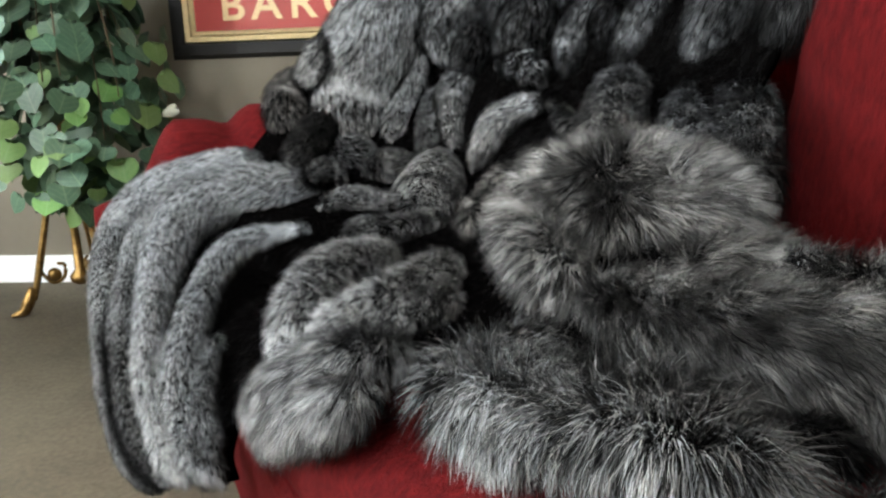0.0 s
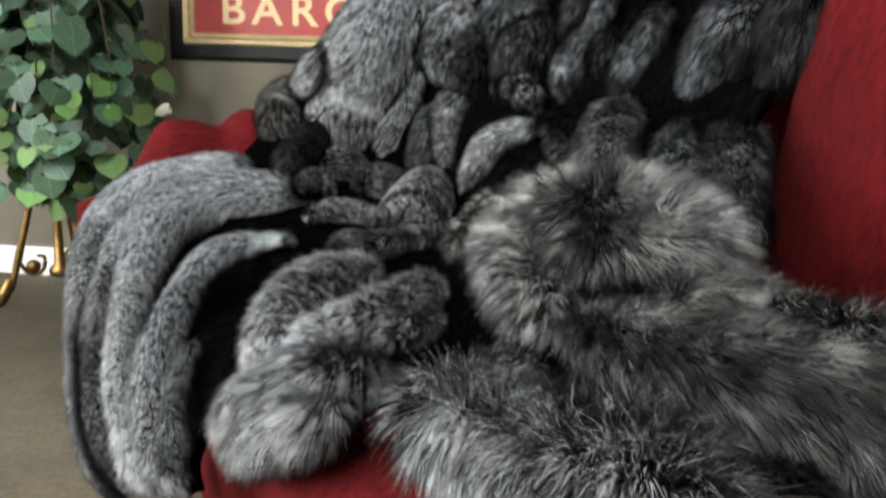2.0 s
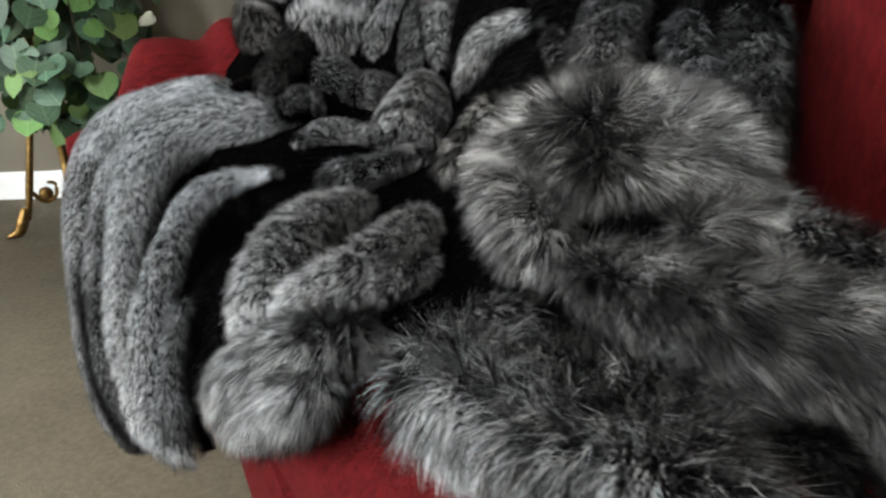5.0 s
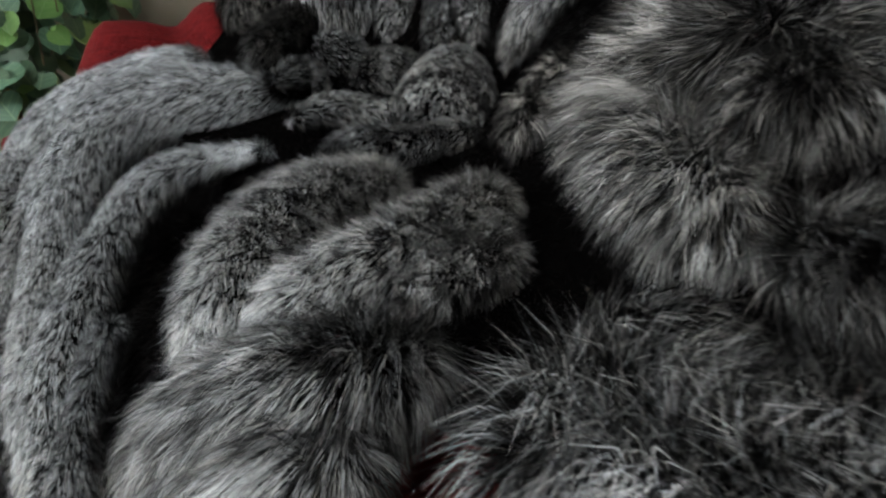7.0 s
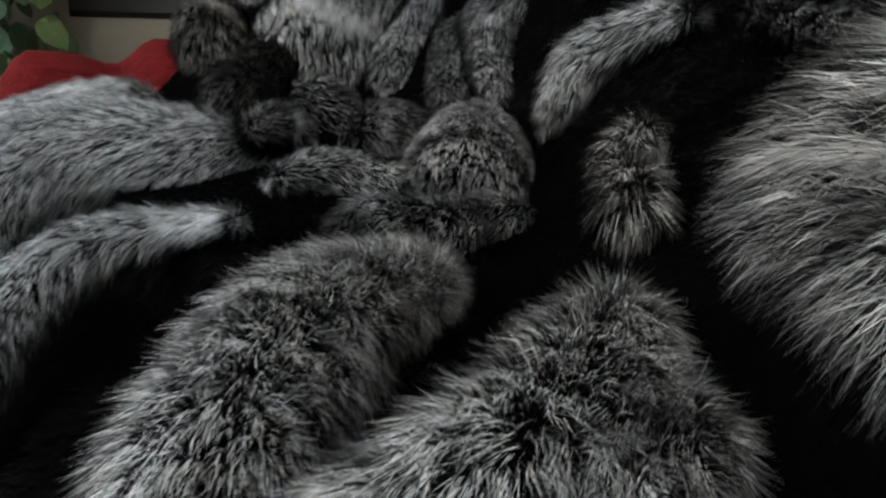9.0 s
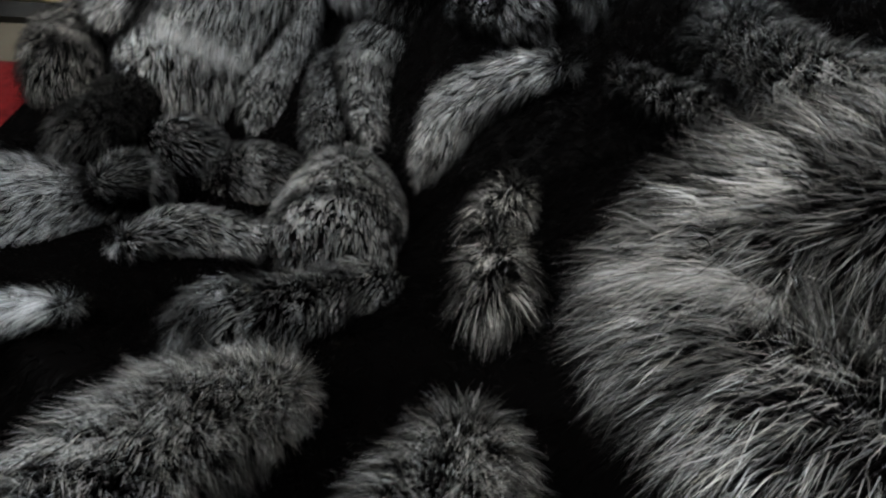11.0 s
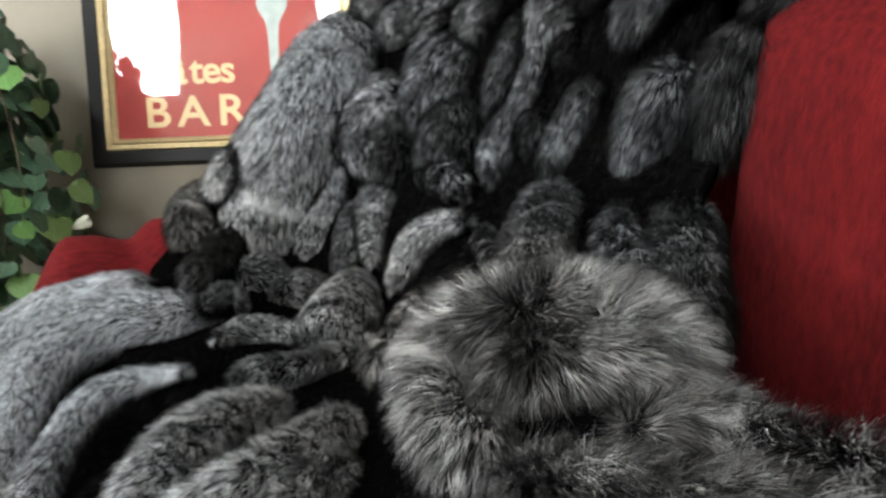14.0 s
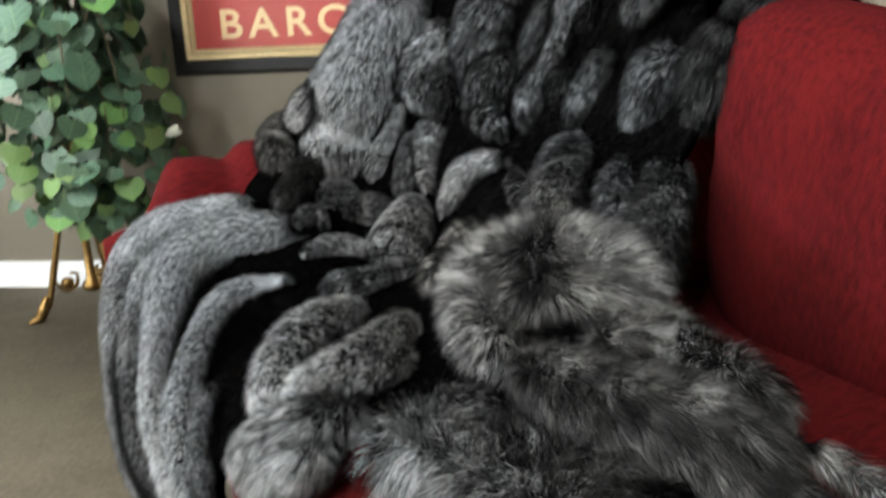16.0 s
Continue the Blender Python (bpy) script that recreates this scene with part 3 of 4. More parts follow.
fold('fold_strip', [(0.904, 0.502, 0.594), (0.931, 0.555, 0.597), (0.920, 0.596, 0.595), (0.875, 0.620, 0.590)], (0.01, 0.019, 0.015, 0.008), 0.013, 0.91, mottle=0.45, crease=0.2, tone=-0.25, edge=2.4)
fold('fold_strip', [(1.051, 0.639, 0.625), (1.048, 0.678, 0.620), (1.003, 0.702, 0.620)], (0.024, 0.037, 0.023), 0.013, 0.36, mottle=0.45, crease=0.2, tone=-0.25, edge=2.4)
fold('fold_strip', [(0.982, 0.515, 0.624), (1.028, 0.555, 0.632), (1.005, 0.578, 0.620)], (0.012, 0.019, 0.011), 0.013, 0.39, mottle=0.45, crease=0.2, tone=-0.25, edge=2.4)
fold('fold_strip', [(1.118, 0.606, 0.651), (1.114, 0.629, 0.644), (1.111, 0.653, 0.646)], (0.036, 0.039, 0.023), 0.015, 0.72, tone=-0.5, mottle=0.5, crease=0.2, edge=2.4)
fold('fold_strip', [(1.133, 0.785, 0.820), (1.179, 0.776, 0.758), (1.180, 0.750, 0.706), (1.132, 0.711, 0.664)], (0.011, 0.024, 0.031, 0.022), 0.014, 0.94, mottle=0.45, crease=0.2, tone=-0.25, edge=2.4)
fold('fold_strip', [(1.130, 0.801, 0.748), (1.104, 0.779, 0.688), (1.039, 0.735, 0.642)], (0.018, 0.025, 0.019), 0.014, 0.49, mottle=0.45, crease=0.2, tone=-0.25, edge=2.4)
fold('fold_gathered', [(1.001, 0.745, 0.638), (0.951, 0.716, 0.610), (0.903, 0.681, 0.587), (0.844, 0.636, 0.573)], (0.025, 0.039, 0.048, 0.042), 0.015, 2.60, ripple=5.0, dense=1.3, mottle=0.45, crease=0.2, tone=-0.25)
fold('fold_gathered', [(0.783, 0.656, 0.581), (0.789, 0.615, 0.571), (0.762, 0.563, 0.573), (0.758, 0.523, 0.578), (0.728, 0.491, 0.577)], (0.016, 0.019, 0.02, 0.016, 0.009), 0.016, 1.20, ripple=3.0, mottle=0.45, crease=0.2, tone=-0.25)
# upper lobes get more silver than the lower ones, painting in light from above
fold('fold_middle', [(0.679, 0.532, 0.565), (0.661, 0.479, 0.560), (0.625, 0.432, 0.552), (0.560, 0.390, 0.542), (0.514, 0.364, 0.520)], (0.015, 0.025, 0.03, 0.024, 0.016), 0.017, 2.40, kin='m', mottle=0.8, dense=2.2, crease=0.2, tone=0.2, lift=0.75, wild=0.3)
fold('fold_middle', [(0.593, 0.574, 0.564), (0.561, 0.529, 0.557), (0.526, 0.477, 0.555), (0.508, 0.430, 0.550), (0.504, 0.392, 0.543)], (0.022, 0.025, 0.021, 0.018, 0.01), 0.018, 1.75, kin='m', mottle=0.8, dense=2.2, crease=0.2, tone=0.2, lift=0.75, wild=0.3)
fold('fold_middle', [(0.528, 0.543, 0.544), (0.503, 0.503, 0.544), (0.471, 0.453, 0.550)], (0.017, 0.016, 0.008), 0.017, 1.30, kin='m', mottle=0.8, dense=2.2, crease=0.2, tone=0.2, lift=0.75, wild=0.3)
fold('fold_lower', [(0.437, 0.451, 0.534), (0.424, 0.414, 0.535), (0.450, 0.384, 0.520), (0.481, 0.357, 0.495), (0.486, 0.336, 0.473)], (0.011, 0.021, 0.03, 0.032, 0.026), 0.023, 0.80, comb=(0.0, -0.4, -1.0), kin='l', mottle=0.8, dense=2.2, crease=0.2, tone=0.2, lift=0.5, wild=0.22)
fold('fold_lower', [(0.391, 0.395, 0.527), (0.400, 0.381, 0.509), (0.430, 0.361, 0.489), (0.470, 0.337, 0.469)], (0.012, 0.02, 0.024, 0.023), 0.025, 0.80, comb=(0.0, -0.4, -1.0), kin='l', mottle=0.8, dense=2.2, crease=0.2, tone=0.2, lift=0.5, wild=0.22)
fold('fold_front', [(0.349, 0.444, 0.526), (0.365, 0.486, 0.518), (0.352, 0.530, 0.504), (0.295, 0.560, 0.509), (0.247, 0.589, 0.512), (0.192, 0.604, 0.523)], (0.016, 0.026, 0.028, 0.026, 0.025, 0.013), 0.040, 0.62, kin='f', crease=0.2, tone=0.15, comb=(-0.05, -0.25, -1.0), lift=0.45, wild=0.25)
fold('fold_front', [(0.325, 0.454, 0.518), (0.309, 0.495, 0.512), (0.225, 0.519, 0.533), (0.189, 0.550, 0.527), (0.162, 0.580, 0.519)], (0.016, 0.027, 0.024, 0.023, 0.016), 0.041, 0.72, kin='f', crease=0.2, tone=0.15, comb=(-0.05, -0.25, -1.0), lift=0.45, wild=0.25)
fold('fold_front', [(0.304, 0.472, 0.510), (0.212, 0.495, 0.537), (0.161, 0.519, 0.543), (0.140, 0.549, 0.533), (0.128, 0.564, 0.521)], (0.014, 0.015, 0.015, 0.015, 0.008), 0.042, 0.75, kin='f', crease=0.2, tone=0.15, comb=(-0.05, -0.25, -1.0), lift=0.45, wild=0.25)
fold('fold_behind', [(0.432, 0.538, 0.521), (0.409, 0.559, 0.529), (0.385, 0.579, 0.531)], (0.008, 0.013, 0.008), 0.028, 0.85, tone=0.2)
fold('fold_behind', [(0.388, 0.573, 0.512), (0.322, 0.601, 0.517), (0.244, 0.616, 0.532), (0.203, 0.638, 0.528)], (0.008, 0.01, 0.009, 0.008), 0.032, 0.30, kin='f')
fold('hood', [(0.376, 0.765, 0.637), (0.420, 0.767, 0.656), (0.467, 0.742, 0.670), (0.492, 0.698, 0.670), (0.536, 0.670, 0.648), (0.551, 0.645, 0.606), (0.481, 0.617, 0.584), (0.420, 0.615, 0.567)], (0.014, 0.022, 0.024, 0.023, 0.03, 0.033, 0.029, 0.025), 0.031, 0.72, whorl=(0.443, 0.669, 0.669), kin='ab', lift=0.55, wild=0.26, dense=1.5, mottle=0.78, crease=0.3)
fold('hood', [(0.367, 0.757, 0.627), (0.391, 0.736, 0.631), (0.417, 0.704, 0.633), (0.441, 0.671, 0.632), (0.453, 0.641, 0.612)], (0.008, 0.017, 0.023, 0.023, 0.022), 0.031, 0.60, whorl=(0.443, 0.669, 0.669), kin='a', lift=0.55, wild=0.26, dense=1.5, mottle=0.78, crease=0.3)
# thin bright roll: rim light on the hood's top edge, put into its silver
fold('hood', [(0.503, 0.726, 0.684), (0.481, 0.767, 0.679), (0.431, 0.776, 0.668), (0.380, 0.773, 0.649), (0.363, 0.774, 0.631)], (0.008, 0.008, 0.008, 0.008, 0.008), 0.031, 1.20, whorl=(0.443, 0.669, 0.669), kin='a', lift=0.55, wild=0.26, dense=1.5, mottle=0.78, crease=0.3)
fold('hood_side', [(0.770, 0.756, 0.640), (0.751, 0.714, 0.614), (0.678, 0.653, 0.607), (0.644, 0.622, 0.593)], (0.011, 0.017, 0.013, 0.009), 0.027, 0.75, tone=0.3, crease=0.25)
fold('sleeve', [(0.397, 0.622, 0.568), (0.316, 0.635, 0.568), (0.255, 0.656, 0.568), (0.212, 0.681, 0.567), (0.165, 0.699, 0.561), (0.126, 0.705, 0.548)], (0.022, 0.029, 0.032, 0.034, 0.03, 0.024), 0.034, 0.66, stripe=0.85, kin='bc', lift=0.55, wild=0.26, dense=1.5, mottle=0.78, crease=0.3)
fold('sleeve', [(0.348, 0.689, 0.595), (0.357, 0.742, 0.594), (0.334, 0.784, 0.586), (0.200, 0.735, 0.607), (0.160, 0.742, 0.587)], (0.008, 0.015, 0.022, 0.018, 0.012), 0.030, 0.55, kin='c', dense=1.6, lift=0.75, wild=0.28)
fold('sleeve_end', [(0.145, 0.676, 0.545), (0.110, 0.695, 0.532), (0.071, 0.696, 0.520), (0.037, 0.692, 0.511)], (0.021, 0.027, 0.023, 0.009), 0.038, 0.22, kin='c', dense=1.5, lift=0.4)
fold('sleeve_end', [(0.079, 0.691, 0.534), (0.053, 0.689, 0.521), (0.033, 0.692, 0.507)], (0.008, 0.008, 0.008), 0.042, 1.00, kin='c', dense=1.3, lift=0.4)
fold('sleeve_end', [(0.126, 0.612, 0.506), (0.101, 0.637, 0.505), (0.073, 0.659, 0.504), (0.046, 0.671, 0.509)], (0.008, 0.012, 0.012, 0.008), 0.036, 0.30, kin='c', dense=1.3)
fold('cuff', [(0.139, 0.743, 0.573), (0.116, 0.758, 0.560), (0.083, 0.757, 0.557), (0.049, 0.750, 0.557), (0.031, 0.751, 0.553)], (0.008, 0.008, 0.008, 0.008, 0.008), 0.032, 1.00, tone=0.0, dense=1.3)
fold('cuff', [(0.099, 0.763, 0.525), (0.069, 0.761, 0.517), (0.050, 0.764, 0.515)], (0.008, 0.008, 0.008), 0.030, 0.15)
# near-black roll added to paint the shaded gap between front folds and sleeve
fold('gap_shade_roll', [(0.182, 0.622, 0.528), (0.156, 0.633, 0.531), (0.130, 0.627, 0.521)], (0.008, 0.009, 0.008), 0.018, 0.03)
# silver here paints light on the left patch, shade on recessed and right folds
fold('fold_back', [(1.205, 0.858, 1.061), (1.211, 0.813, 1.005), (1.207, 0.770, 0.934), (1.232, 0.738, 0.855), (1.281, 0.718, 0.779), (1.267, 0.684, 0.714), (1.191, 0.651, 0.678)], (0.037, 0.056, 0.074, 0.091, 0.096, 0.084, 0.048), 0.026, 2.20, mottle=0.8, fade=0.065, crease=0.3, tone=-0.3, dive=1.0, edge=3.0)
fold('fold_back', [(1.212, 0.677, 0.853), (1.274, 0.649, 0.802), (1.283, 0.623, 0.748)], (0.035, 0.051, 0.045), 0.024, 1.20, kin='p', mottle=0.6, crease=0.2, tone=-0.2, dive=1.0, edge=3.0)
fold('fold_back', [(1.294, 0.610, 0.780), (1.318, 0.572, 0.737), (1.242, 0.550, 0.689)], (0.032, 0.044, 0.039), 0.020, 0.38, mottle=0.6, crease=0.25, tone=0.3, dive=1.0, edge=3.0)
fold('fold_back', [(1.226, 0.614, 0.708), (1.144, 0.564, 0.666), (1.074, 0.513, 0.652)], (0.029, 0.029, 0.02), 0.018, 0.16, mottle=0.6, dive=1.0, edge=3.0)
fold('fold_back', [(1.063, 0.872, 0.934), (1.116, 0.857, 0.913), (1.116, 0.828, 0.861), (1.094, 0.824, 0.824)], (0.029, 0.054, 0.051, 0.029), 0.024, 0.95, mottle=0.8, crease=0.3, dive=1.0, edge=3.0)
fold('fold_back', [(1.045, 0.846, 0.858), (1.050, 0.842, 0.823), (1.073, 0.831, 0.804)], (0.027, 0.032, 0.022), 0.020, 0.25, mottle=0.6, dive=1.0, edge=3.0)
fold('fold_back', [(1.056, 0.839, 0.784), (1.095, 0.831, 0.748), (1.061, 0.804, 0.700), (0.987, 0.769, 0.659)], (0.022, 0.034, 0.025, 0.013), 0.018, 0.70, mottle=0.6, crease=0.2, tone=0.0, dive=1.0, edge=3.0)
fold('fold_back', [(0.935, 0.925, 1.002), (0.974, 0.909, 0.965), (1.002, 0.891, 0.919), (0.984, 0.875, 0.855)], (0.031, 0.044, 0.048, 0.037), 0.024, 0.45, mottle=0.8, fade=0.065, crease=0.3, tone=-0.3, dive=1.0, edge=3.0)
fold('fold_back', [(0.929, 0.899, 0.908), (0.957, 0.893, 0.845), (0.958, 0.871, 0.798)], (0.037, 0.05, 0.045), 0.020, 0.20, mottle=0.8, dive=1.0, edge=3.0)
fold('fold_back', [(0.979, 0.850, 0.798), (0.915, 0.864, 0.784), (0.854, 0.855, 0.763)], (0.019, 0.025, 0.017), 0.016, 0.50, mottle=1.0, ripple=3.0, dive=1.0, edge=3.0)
fold('fold_cross', [(0.787, 0.827, 0.734), (0.858, 0.822, 0.722), (0.914, 0.811, 0.695), (0.914, 0.788, 0.665), (0.894, 0.757, 0.638)], (0.009, 0.02, 0.023, 0.017, 0.008), 0.020, 1.00, mottle=0.5, crease=0.2)
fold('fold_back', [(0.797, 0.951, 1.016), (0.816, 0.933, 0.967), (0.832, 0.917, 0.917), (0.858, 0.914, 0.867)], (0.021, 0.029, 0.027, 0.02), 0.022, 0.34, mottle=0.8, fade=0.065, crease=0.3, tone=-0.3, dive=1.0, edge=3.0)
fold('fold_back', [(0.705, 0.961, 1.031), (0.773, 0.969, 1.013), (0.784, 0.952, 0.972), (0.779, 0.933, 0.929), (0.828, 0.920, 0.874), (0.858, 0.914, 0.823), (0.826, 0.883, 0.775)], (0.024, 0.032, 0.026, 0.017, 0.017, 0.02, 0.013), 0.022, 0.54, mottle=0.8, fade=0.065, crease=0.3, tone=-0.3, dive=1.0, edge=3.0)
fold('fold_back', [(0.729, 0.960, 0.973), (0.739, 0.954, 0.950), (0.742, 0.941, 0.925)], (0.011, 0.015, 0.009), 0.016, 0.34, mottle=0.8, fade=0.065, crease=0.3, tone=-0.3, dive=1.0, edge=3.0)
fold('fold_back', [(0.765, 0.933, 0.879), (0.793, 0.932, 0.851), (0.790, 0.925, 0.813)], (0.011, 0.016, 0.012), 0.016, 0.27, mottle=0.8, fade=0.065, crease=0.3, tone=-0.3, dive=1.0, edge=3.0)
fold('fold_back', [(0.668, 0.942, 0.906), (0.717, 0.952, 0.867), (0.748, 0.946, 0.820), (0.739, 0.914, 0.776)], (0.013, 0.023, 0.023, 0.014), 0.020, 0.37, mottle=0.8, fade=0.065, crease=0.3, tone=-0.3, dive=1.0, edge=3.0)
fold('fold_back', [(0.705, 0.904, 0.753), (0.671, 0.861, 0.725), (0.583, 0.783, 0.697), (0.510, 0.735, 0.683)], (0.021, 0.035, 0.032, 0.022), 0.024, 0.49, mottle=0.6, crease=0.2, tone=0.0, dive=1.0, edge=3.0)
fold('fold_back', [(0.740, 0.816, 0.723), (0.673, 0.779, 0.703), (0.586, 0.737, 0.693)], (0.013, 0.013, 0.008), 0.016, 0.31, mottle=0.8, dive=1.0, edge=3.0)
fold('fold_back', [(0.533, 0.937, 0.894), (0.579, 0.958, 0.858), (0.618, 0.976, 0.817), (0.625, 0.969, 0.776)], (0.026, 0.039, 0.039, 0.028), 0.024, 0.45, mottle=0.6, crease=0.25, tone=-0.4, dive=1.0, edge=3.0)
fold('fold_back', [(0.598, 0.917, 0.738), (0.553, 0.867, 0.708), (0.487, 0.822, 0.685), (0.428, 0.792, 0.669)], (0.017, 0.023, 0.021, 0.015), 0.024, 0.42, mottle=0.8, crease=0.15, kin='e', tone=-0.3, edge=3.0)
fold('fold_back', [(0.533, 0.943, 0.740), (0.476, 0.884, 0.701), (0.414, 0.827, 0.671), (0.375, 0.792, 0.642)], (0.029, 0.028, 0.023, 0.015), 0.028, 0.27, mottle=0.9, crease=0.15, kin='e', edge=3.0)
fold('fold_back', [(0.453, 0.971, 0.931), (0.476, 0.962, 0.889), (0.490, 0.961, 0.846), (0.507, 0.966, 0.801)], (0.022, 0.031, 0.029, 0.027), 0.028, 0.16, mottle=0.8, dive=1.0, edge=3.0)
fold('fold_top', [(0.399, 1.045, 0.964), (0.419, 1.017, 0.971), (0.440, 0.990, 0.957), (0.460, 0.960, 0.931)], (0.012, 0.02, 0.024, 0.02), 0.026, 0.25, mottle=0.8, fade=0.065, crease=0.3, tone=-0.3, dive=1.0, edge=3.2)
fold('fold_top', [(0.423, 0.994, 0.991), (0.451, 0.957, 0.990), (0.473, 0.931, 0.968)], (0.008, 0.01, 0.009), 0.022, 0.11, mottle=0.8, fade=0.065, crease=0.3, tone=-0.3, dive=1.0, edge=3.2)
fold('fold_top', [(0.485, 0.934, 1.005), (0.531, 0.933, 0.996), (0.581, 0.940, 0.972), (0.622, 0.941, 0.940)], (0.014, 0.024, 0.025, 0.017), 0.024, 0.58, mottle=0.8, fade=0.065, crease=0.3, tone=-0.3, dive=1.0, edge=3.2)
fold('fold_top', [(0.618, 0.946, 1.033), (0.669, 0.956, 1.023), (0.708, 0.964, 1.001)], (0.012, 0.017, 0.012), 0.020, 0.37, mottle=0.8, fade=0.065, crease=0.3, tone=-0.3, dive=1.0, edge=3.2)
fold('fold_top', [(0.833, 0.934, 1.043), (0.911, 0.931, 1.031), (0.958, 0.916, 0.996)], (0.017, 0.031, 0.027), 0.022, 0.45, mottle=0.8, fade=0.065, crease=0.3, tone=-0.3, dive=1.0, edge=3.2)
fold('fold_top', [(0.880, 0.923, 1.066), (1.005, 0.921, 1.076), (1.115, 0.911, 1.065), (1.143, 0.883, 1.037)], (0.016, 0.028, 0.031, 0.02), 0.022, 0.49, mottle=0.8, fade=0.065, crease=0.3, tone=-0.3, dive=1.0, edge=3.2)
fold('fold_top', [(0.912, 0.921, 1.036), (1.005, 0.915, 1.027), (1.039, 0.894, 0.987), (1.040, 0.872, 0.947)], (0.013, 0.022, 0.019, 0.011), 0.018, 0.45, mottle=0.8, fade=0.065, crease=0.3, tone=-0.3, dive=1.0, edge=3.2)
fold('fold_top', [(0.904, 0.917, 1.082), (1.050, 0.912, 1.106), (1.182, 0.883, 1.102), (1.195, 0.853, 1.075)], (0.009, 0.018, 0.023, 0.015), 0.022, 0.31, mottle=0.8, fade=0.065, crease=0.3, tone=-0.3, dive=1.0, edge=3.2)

grow()


# the sheet of the coat beneath the folds, near-black to paint shade into the gaps
def drape():
    nu, nv = 60, 70
    prof = spline([(0.275, 0.37, 0), (0.278, 0.41, 0), (0.34, 0.485, 0), (0.50, 0.505, 0), (0.70, 0.515, 0), (0.86, 0.57, 0), (0.94, 0.75, 0), (0.99, 0.93, 0), (1.10, 1.0, 0), (1.28, 0.95, 0)], nv)
    pts = np.zeros((nu, nv, 3))
    for a in range(nu):
        f = a / (nu - 1)
        for b in range(nv):
            g = b / (nv - 1)
            u0 = 0.60 - 0.26 * min(1, max(0, g - 0.2) / 0.12) + 0.16 * min(1, max(0, g - 0.5) / 0.1)
            u = u0 + (1.34 - 0.12 * g - u0) * f
            w, z = prof[b][0], prof[b][1]
            w += 0.045 * min(1, max(0, 0.98 - u) / 0.2) * min(1, max(0, 0.36 - g) / 0.1)
            rise = 0.10 * max(0, f - 0.55) / 0.45 * math.exp(-((g - 0.35) / 0.22) ** 2) + 0.09 * f * max(0, g - 0.7)
            k = 0.012 * noise.noise(Vector((u * 9, w * 5, z * 5)))
            pts[a, b] = np.array([u, w - k, z + rise + k]) @ UW
    return pts


def facing(p):
    k = np.cross(np.gradient(p, axis=1), np.gradient(p, axis=0))
    k /= np.linalg.norm(k, axis=2)[:, :, None]
    return -k if k[30, 25, 2] < 0 else k


pts = drape()
nrm = facing(pts)
samples = np.vstack(ALL_FOLDS)
# the sheet rises with the pile: it follows the folds from within
rise = np.zeros(pts.shape[:2])
for a in range(pts.shape[0]):
    d = samples[None, :, :3] - pts[a][:, None, :]
    h = np.einsum("bsk,bk->bs", d, nrm[a])
    lateral = np.sqrt(np.maximum(np.sum(d * d, 2) - h * h, 0))
    k = np.exp(-(lateral / 0.055) ** 2) * (h > -0.04) * (h < 0.35)
    rise[a] = np.sum(k * np.maximum(h - 0.004, 0), 1) / (np.sum(k, 1) + 0.35)
for _ in range(2):
    rise[1:-1, 1:-1] = (rise[1:-1, 1:-1] * 2 + rise[:-2, 1:-1] + rise[2:, 1:-1] + rise[1:-1, :-2] + rise[1:-1, 2:]) / 6
rise[0], rise[:, 0] = rise[1], rise[:, 1]
rise[:, :20] = np.minimum(rise[:, :20], 0.025)
pts = pts + nrm * (rise - 0.012)[:, :, None]
nrm = facing(pts)
bm = bmesh.new()
grid = [[bm.verts.new(COAT_INV @ Vector(p)) for p in row] for row in pts]
for a in range(len(grid) - 1):
    for b in range(len(grid[0]) - 1):
        bm.faces.new((grid[a][b], grid[a + 1][b], grid[a + 1][b + 1], grid[a][b + 1]))
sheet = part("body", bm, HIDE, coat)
sol = sheet.modifiers.new("thickness", "SOLIDIFY")
sol.thickness, sol.offset = 0.012, 0
n = 150000
ia, ib = rng.uniform(0, pts.shape[0] - 1.001, n), rng.uniform(0, pts.shape[1] - 1.001, n)
a, b = ia.astype(int), ib.astype(int)
fa, fb = (ia - a)[:, None], (ib - b)[:, None]
mixg = lambda g: g[a, b] * (1 - fa) * (1 - fb) + g[a + 1, b] * fa * (1 - fb) + g[a, b + 1] * (1 - fa) * fb + g[a + 1, b + 1] * fa * fb
base, nn = mixg(pts), mixg(nrm)
nn /= np.linalg.norm(nn, axis=1)[:, None]
flow = np.tile(np.array([-0.2, -0.3, -0.8]), (n, 1))
flow -= nn * np.sum(flow * nn, 1)[:, None]
inv = np.array(COAT_INV)
# almost no silver here, so the gaps stay as dark as deep shade
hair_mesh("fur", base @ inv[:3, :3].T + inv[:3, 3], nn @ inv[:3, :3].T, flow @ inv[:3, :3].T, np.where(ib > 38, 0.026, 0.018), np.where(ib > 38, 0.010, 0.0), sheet)


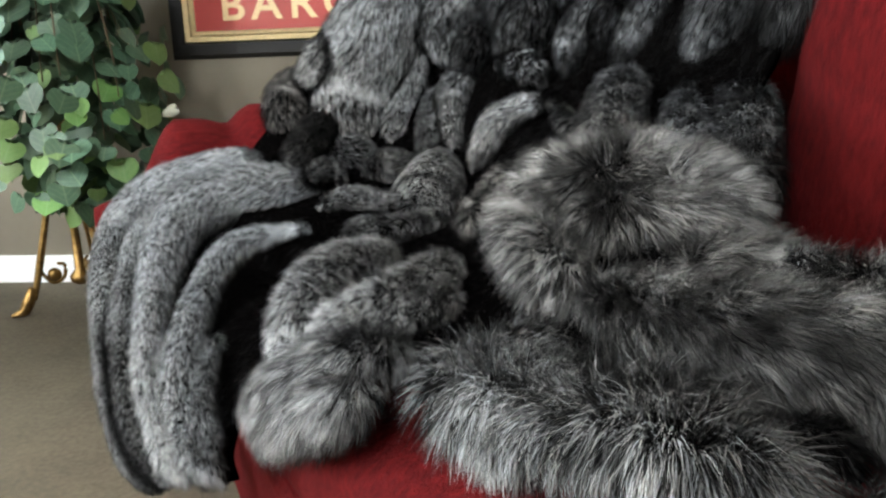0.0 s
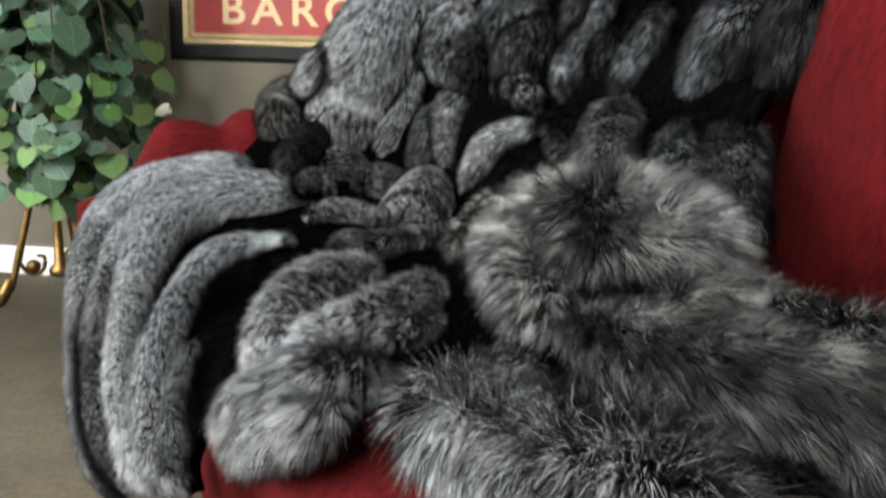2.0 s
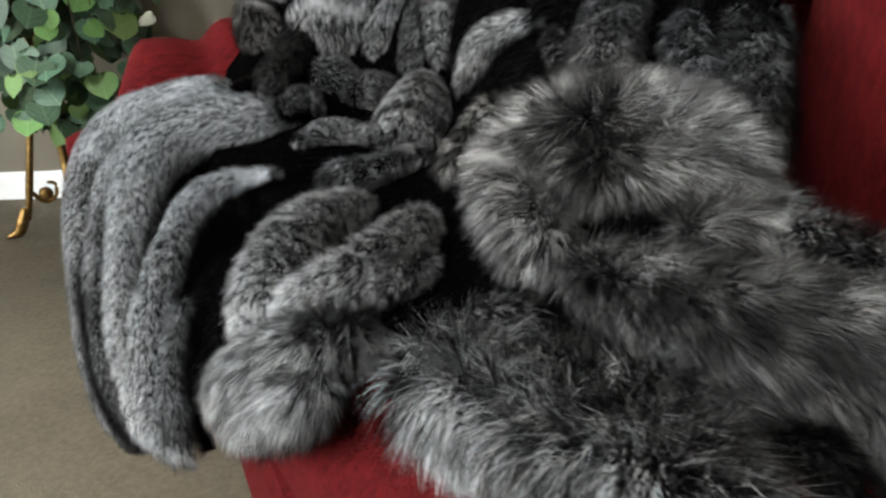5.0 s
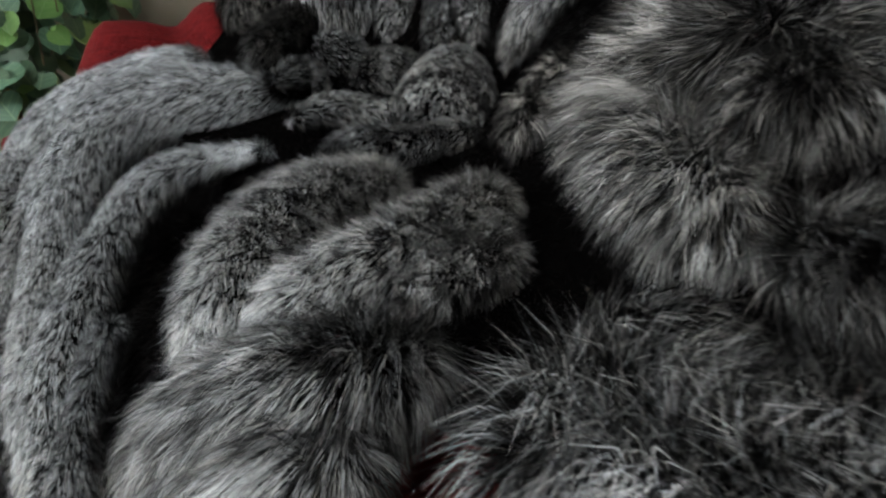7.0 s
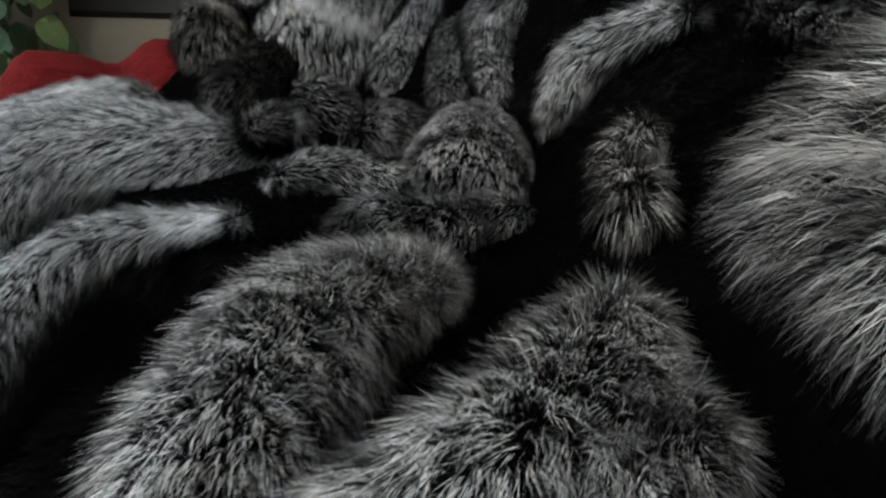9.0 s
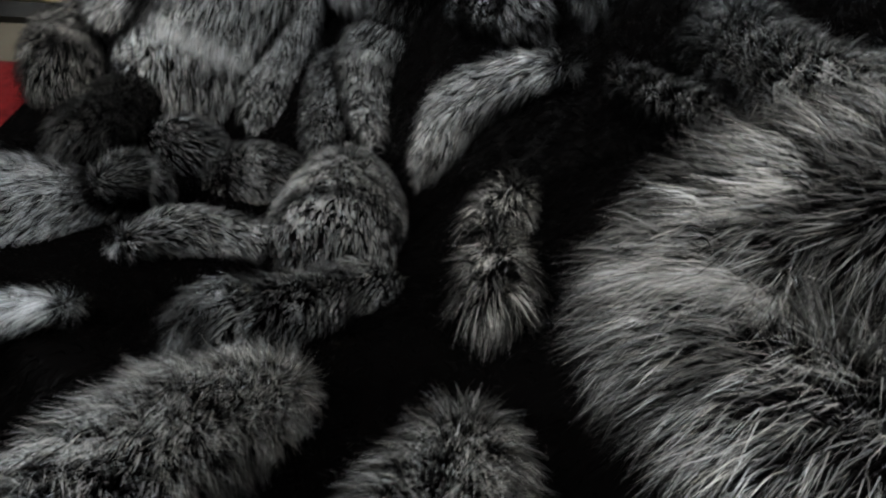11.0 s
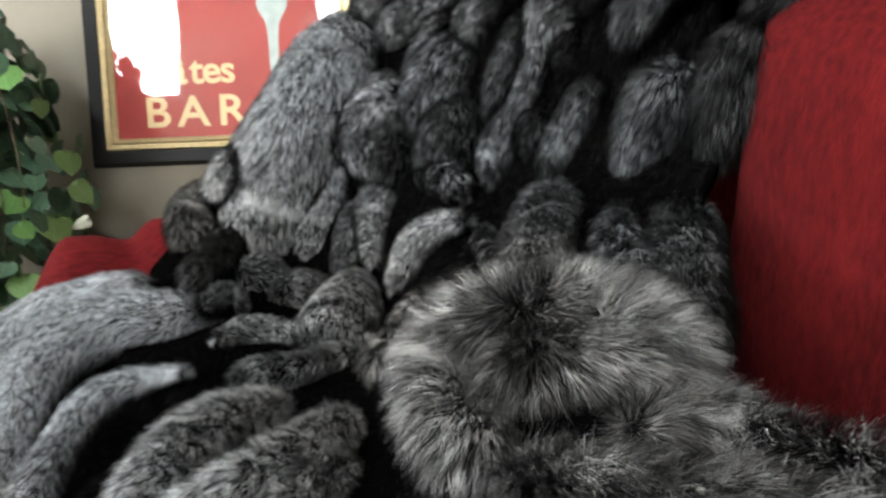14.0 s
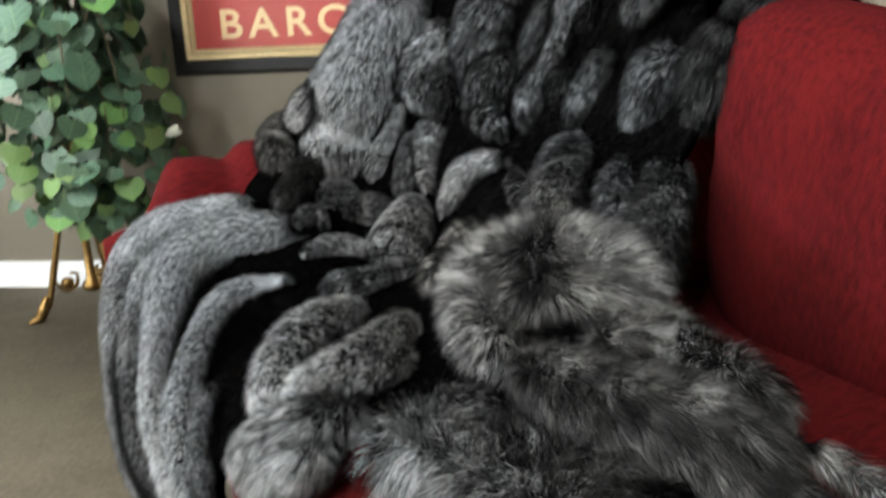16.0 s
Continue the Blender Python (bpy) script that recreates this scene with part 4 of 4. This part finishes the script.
# ---- ivy on its brass stand ----
PX, PY = -1.17, 2.25
stand = thing("plant_stand", "antique brass tripod plant stand with claw feet on the carpet", "plant stand", pose(PX, PY, FLOOR))
for k in range(3):
    a = radians(217 + 120 * k)
    ca, sa = 0.72 * math.cos(a), 0.72 * math.sin(a)
    leg = part("leg", tube([(0.02 * ca, 0.02 * sa, 0.62), (0.08 * ca, 0.08 * sa, 0.40), (0.16 * ca, 0.16 * sa, 0.16), (0.20 * ca, 0.20 * sa, 0.05)], [0.011, 0.010, 0.012, 0.009], 10, 20), BRASS, stand)
    part("foot", tube([(0.20 * ca, 0.20 * sa, 0.09), (0.225 * ca, 0.225 * sa, 0.045), (0.25 * ca, 0.25 * sa, 0.015), (0.30 * ca, 0.30 * sa, 0.006)], [0.012, 0.020, 0.017, 0.005], 10, 14), BRASS, leg)
    part("scroll", tube([(0.17 * ca, 0.17 * sa, 0.15), (0.12 * ca, 0.12 * sa, 0.10), (0.07 * ca, 0.07 * sa, 0.11), (0.06 * ca, 0.06 * sa, 0.15), (0.09 * ca, 0.09 * sa, 0.16)], [0.006, 0.007, 0.006, 0.005], 8, 22), BRASS, leg)
    part("rosette", lathe([(0.004, -0.020), (0.016, -0.014), (0.022, 0.0), (0.016, 0.014), (0.004, 0.020)], 12), BRASS, leg).matrix_basis = pose(0.105 * ca, 0.105 * sa, 0.125, 60, 0, 40)
part("column", lathe([(0.012, 0.08), (0.030, 0.09), (0.034, 0.11), (0.016, 0.13), (0.012, 0.30), (0.018, 0.34), (0.012, 0.38), (0.012, 0.60), (0.016, 0.63), (0.01, 0.66)]), BRASS, stand)

ivy = thing("ivy_plant", "trailing green ivy with heart-shaped leaves hanging over its stand", "plant", pose(PX + 0.08, PY - 0.06, 0))


def leaf_mesh(name, mat, curl):
    """A heart-shaped ivy leaf with a folded midrib; its stalk end at the origin, its tip down -z."""
    half = [(0.0, -0.08), (0.26, 0.14), (0.50, 0.07), (0.61, -0.14), (0.57, -0.38), (0.43, -0.58), (0.20, -0.74), (0.0, -0.88)]
    bm = bmesh.new()
    mids = [bm.verts.new((0, 0.05 * math.sin(z * 3), z)) for _, z in half]
    for sgn in (-1, 1):
        outer = []
        for x, z in half:
            cup = -curl * x * x + 0.10 * x
            outer.append(bm.verts.new((sgn * x, -cup - 0.22 * z * z * curl, z)))
        for k in range(len(half) - 1):
            vs = [mids[k], mids[k + 1], outer[k + 1], outer[k]]
            bm.faces.new(vs if sgn > 0 else vs[::-1])
    bmesh.ops.remove_doubles(bm, verts=bm.verts, dist=1e-4)
    return mesh_of(name, bm, mat)


LEAVES = [leaf_mesh("leaf", LEAF_DARK, c) for c in (0.3, 0.55, 0.1)] + [leaf_mesh("leaf", LEAF_LIGHT, c) for c in (0.4, 0.2)]
lr = random.Random(4)
for k in range(16):
    a = lr.uniform(0, 2 * math.pi)
    r = lr.uniform(0.1, 0.24)
    z0 = 0.95 + lr.uniform(-0.02, 0.1)
    drop = lr.uniform(0.15, 0.45)
    part("vine", tube([(0.05 * math.cos(a), 0.05 * math.sin(a), 0.92), (0.7 * r * math.cos(a), 0.7 * r * math.sin(a), z0 + 0.1), (r * math.cos(a), r * math.sin(a), z0 - drop * 0.4), (r * 1.05 * math.cos(a), r * 1.05 * math.sin(a), z0 - drop)], [0.003, 0.002], 6, 14), STEM, ivy)
near, far = 0, []
for k in range(760):
    f = lr.random()
    z = 0.42 + 0.98 * f ** 0.9
    reach = 0.31 * (1 - max(0, (z - 0.85) / 0.66) ** 1.5) * (0.5 + 0.5 * min(1, (z - 0.38) / 0.25))
    a = lr.uniform(0, 2 * math.pi)
    r = reach * lr.uniform(0.2, 1.05)
    size = lr.uniform(0.045, 0.09) * (1.0 if z < 1.2 else 0.75)
    young = lr.random() < (0.32 if z < 0.75 or z > 1.25 else 0.1)
    mesh = LEAVES[lr.choice((3, 4))] if young else LEAVES[lr.choice((0, 1, 2))]
    face = math.degrees(a) + 90 + lr.uniform(-40, 40)
    at = pose(r * math.cos(a), r * math.sin(a), z, lr.uniform(-38, 12), lr.uniform(-30, 30), face) @ Matrix.Diagonal((size, size, size, 1))
    if math.sin(a) < 0.35 and r > 0.55 * reach and near < 300:
        near += 1
        o = new("leaf", mesh)
        o.parent = ivy
        o.matrix_basis = at
    else:
        far.append((mesh, at, young))
dry = new("dry_leaf", leaf_mesh("dry_leaf", DRY, 0.6))
dry.parent = ivy
dry.matrix_basis = pose(0.36, -0.05, 0.715, 40, 65, 20) @ Matrix.Diagonal((0.028, 0.05, 0.075, 1))
dry["label"] = "pale dried leaf"
for young, mat in ((False, LEAF_DARK), (True, LEAF_LIGHT)):
    bm = bmesh.new()
    for mesh, at, y in far:
        if y == young:
            vs = [bm.verts.new(at @ v.co) for v in mesh.vertices]
            for p in mesh.polygons:
                bm.faces.new([vs[i] for i in p.vertices])
    tagged(part("foliage", bm, mat, ivy), kind="stuff")
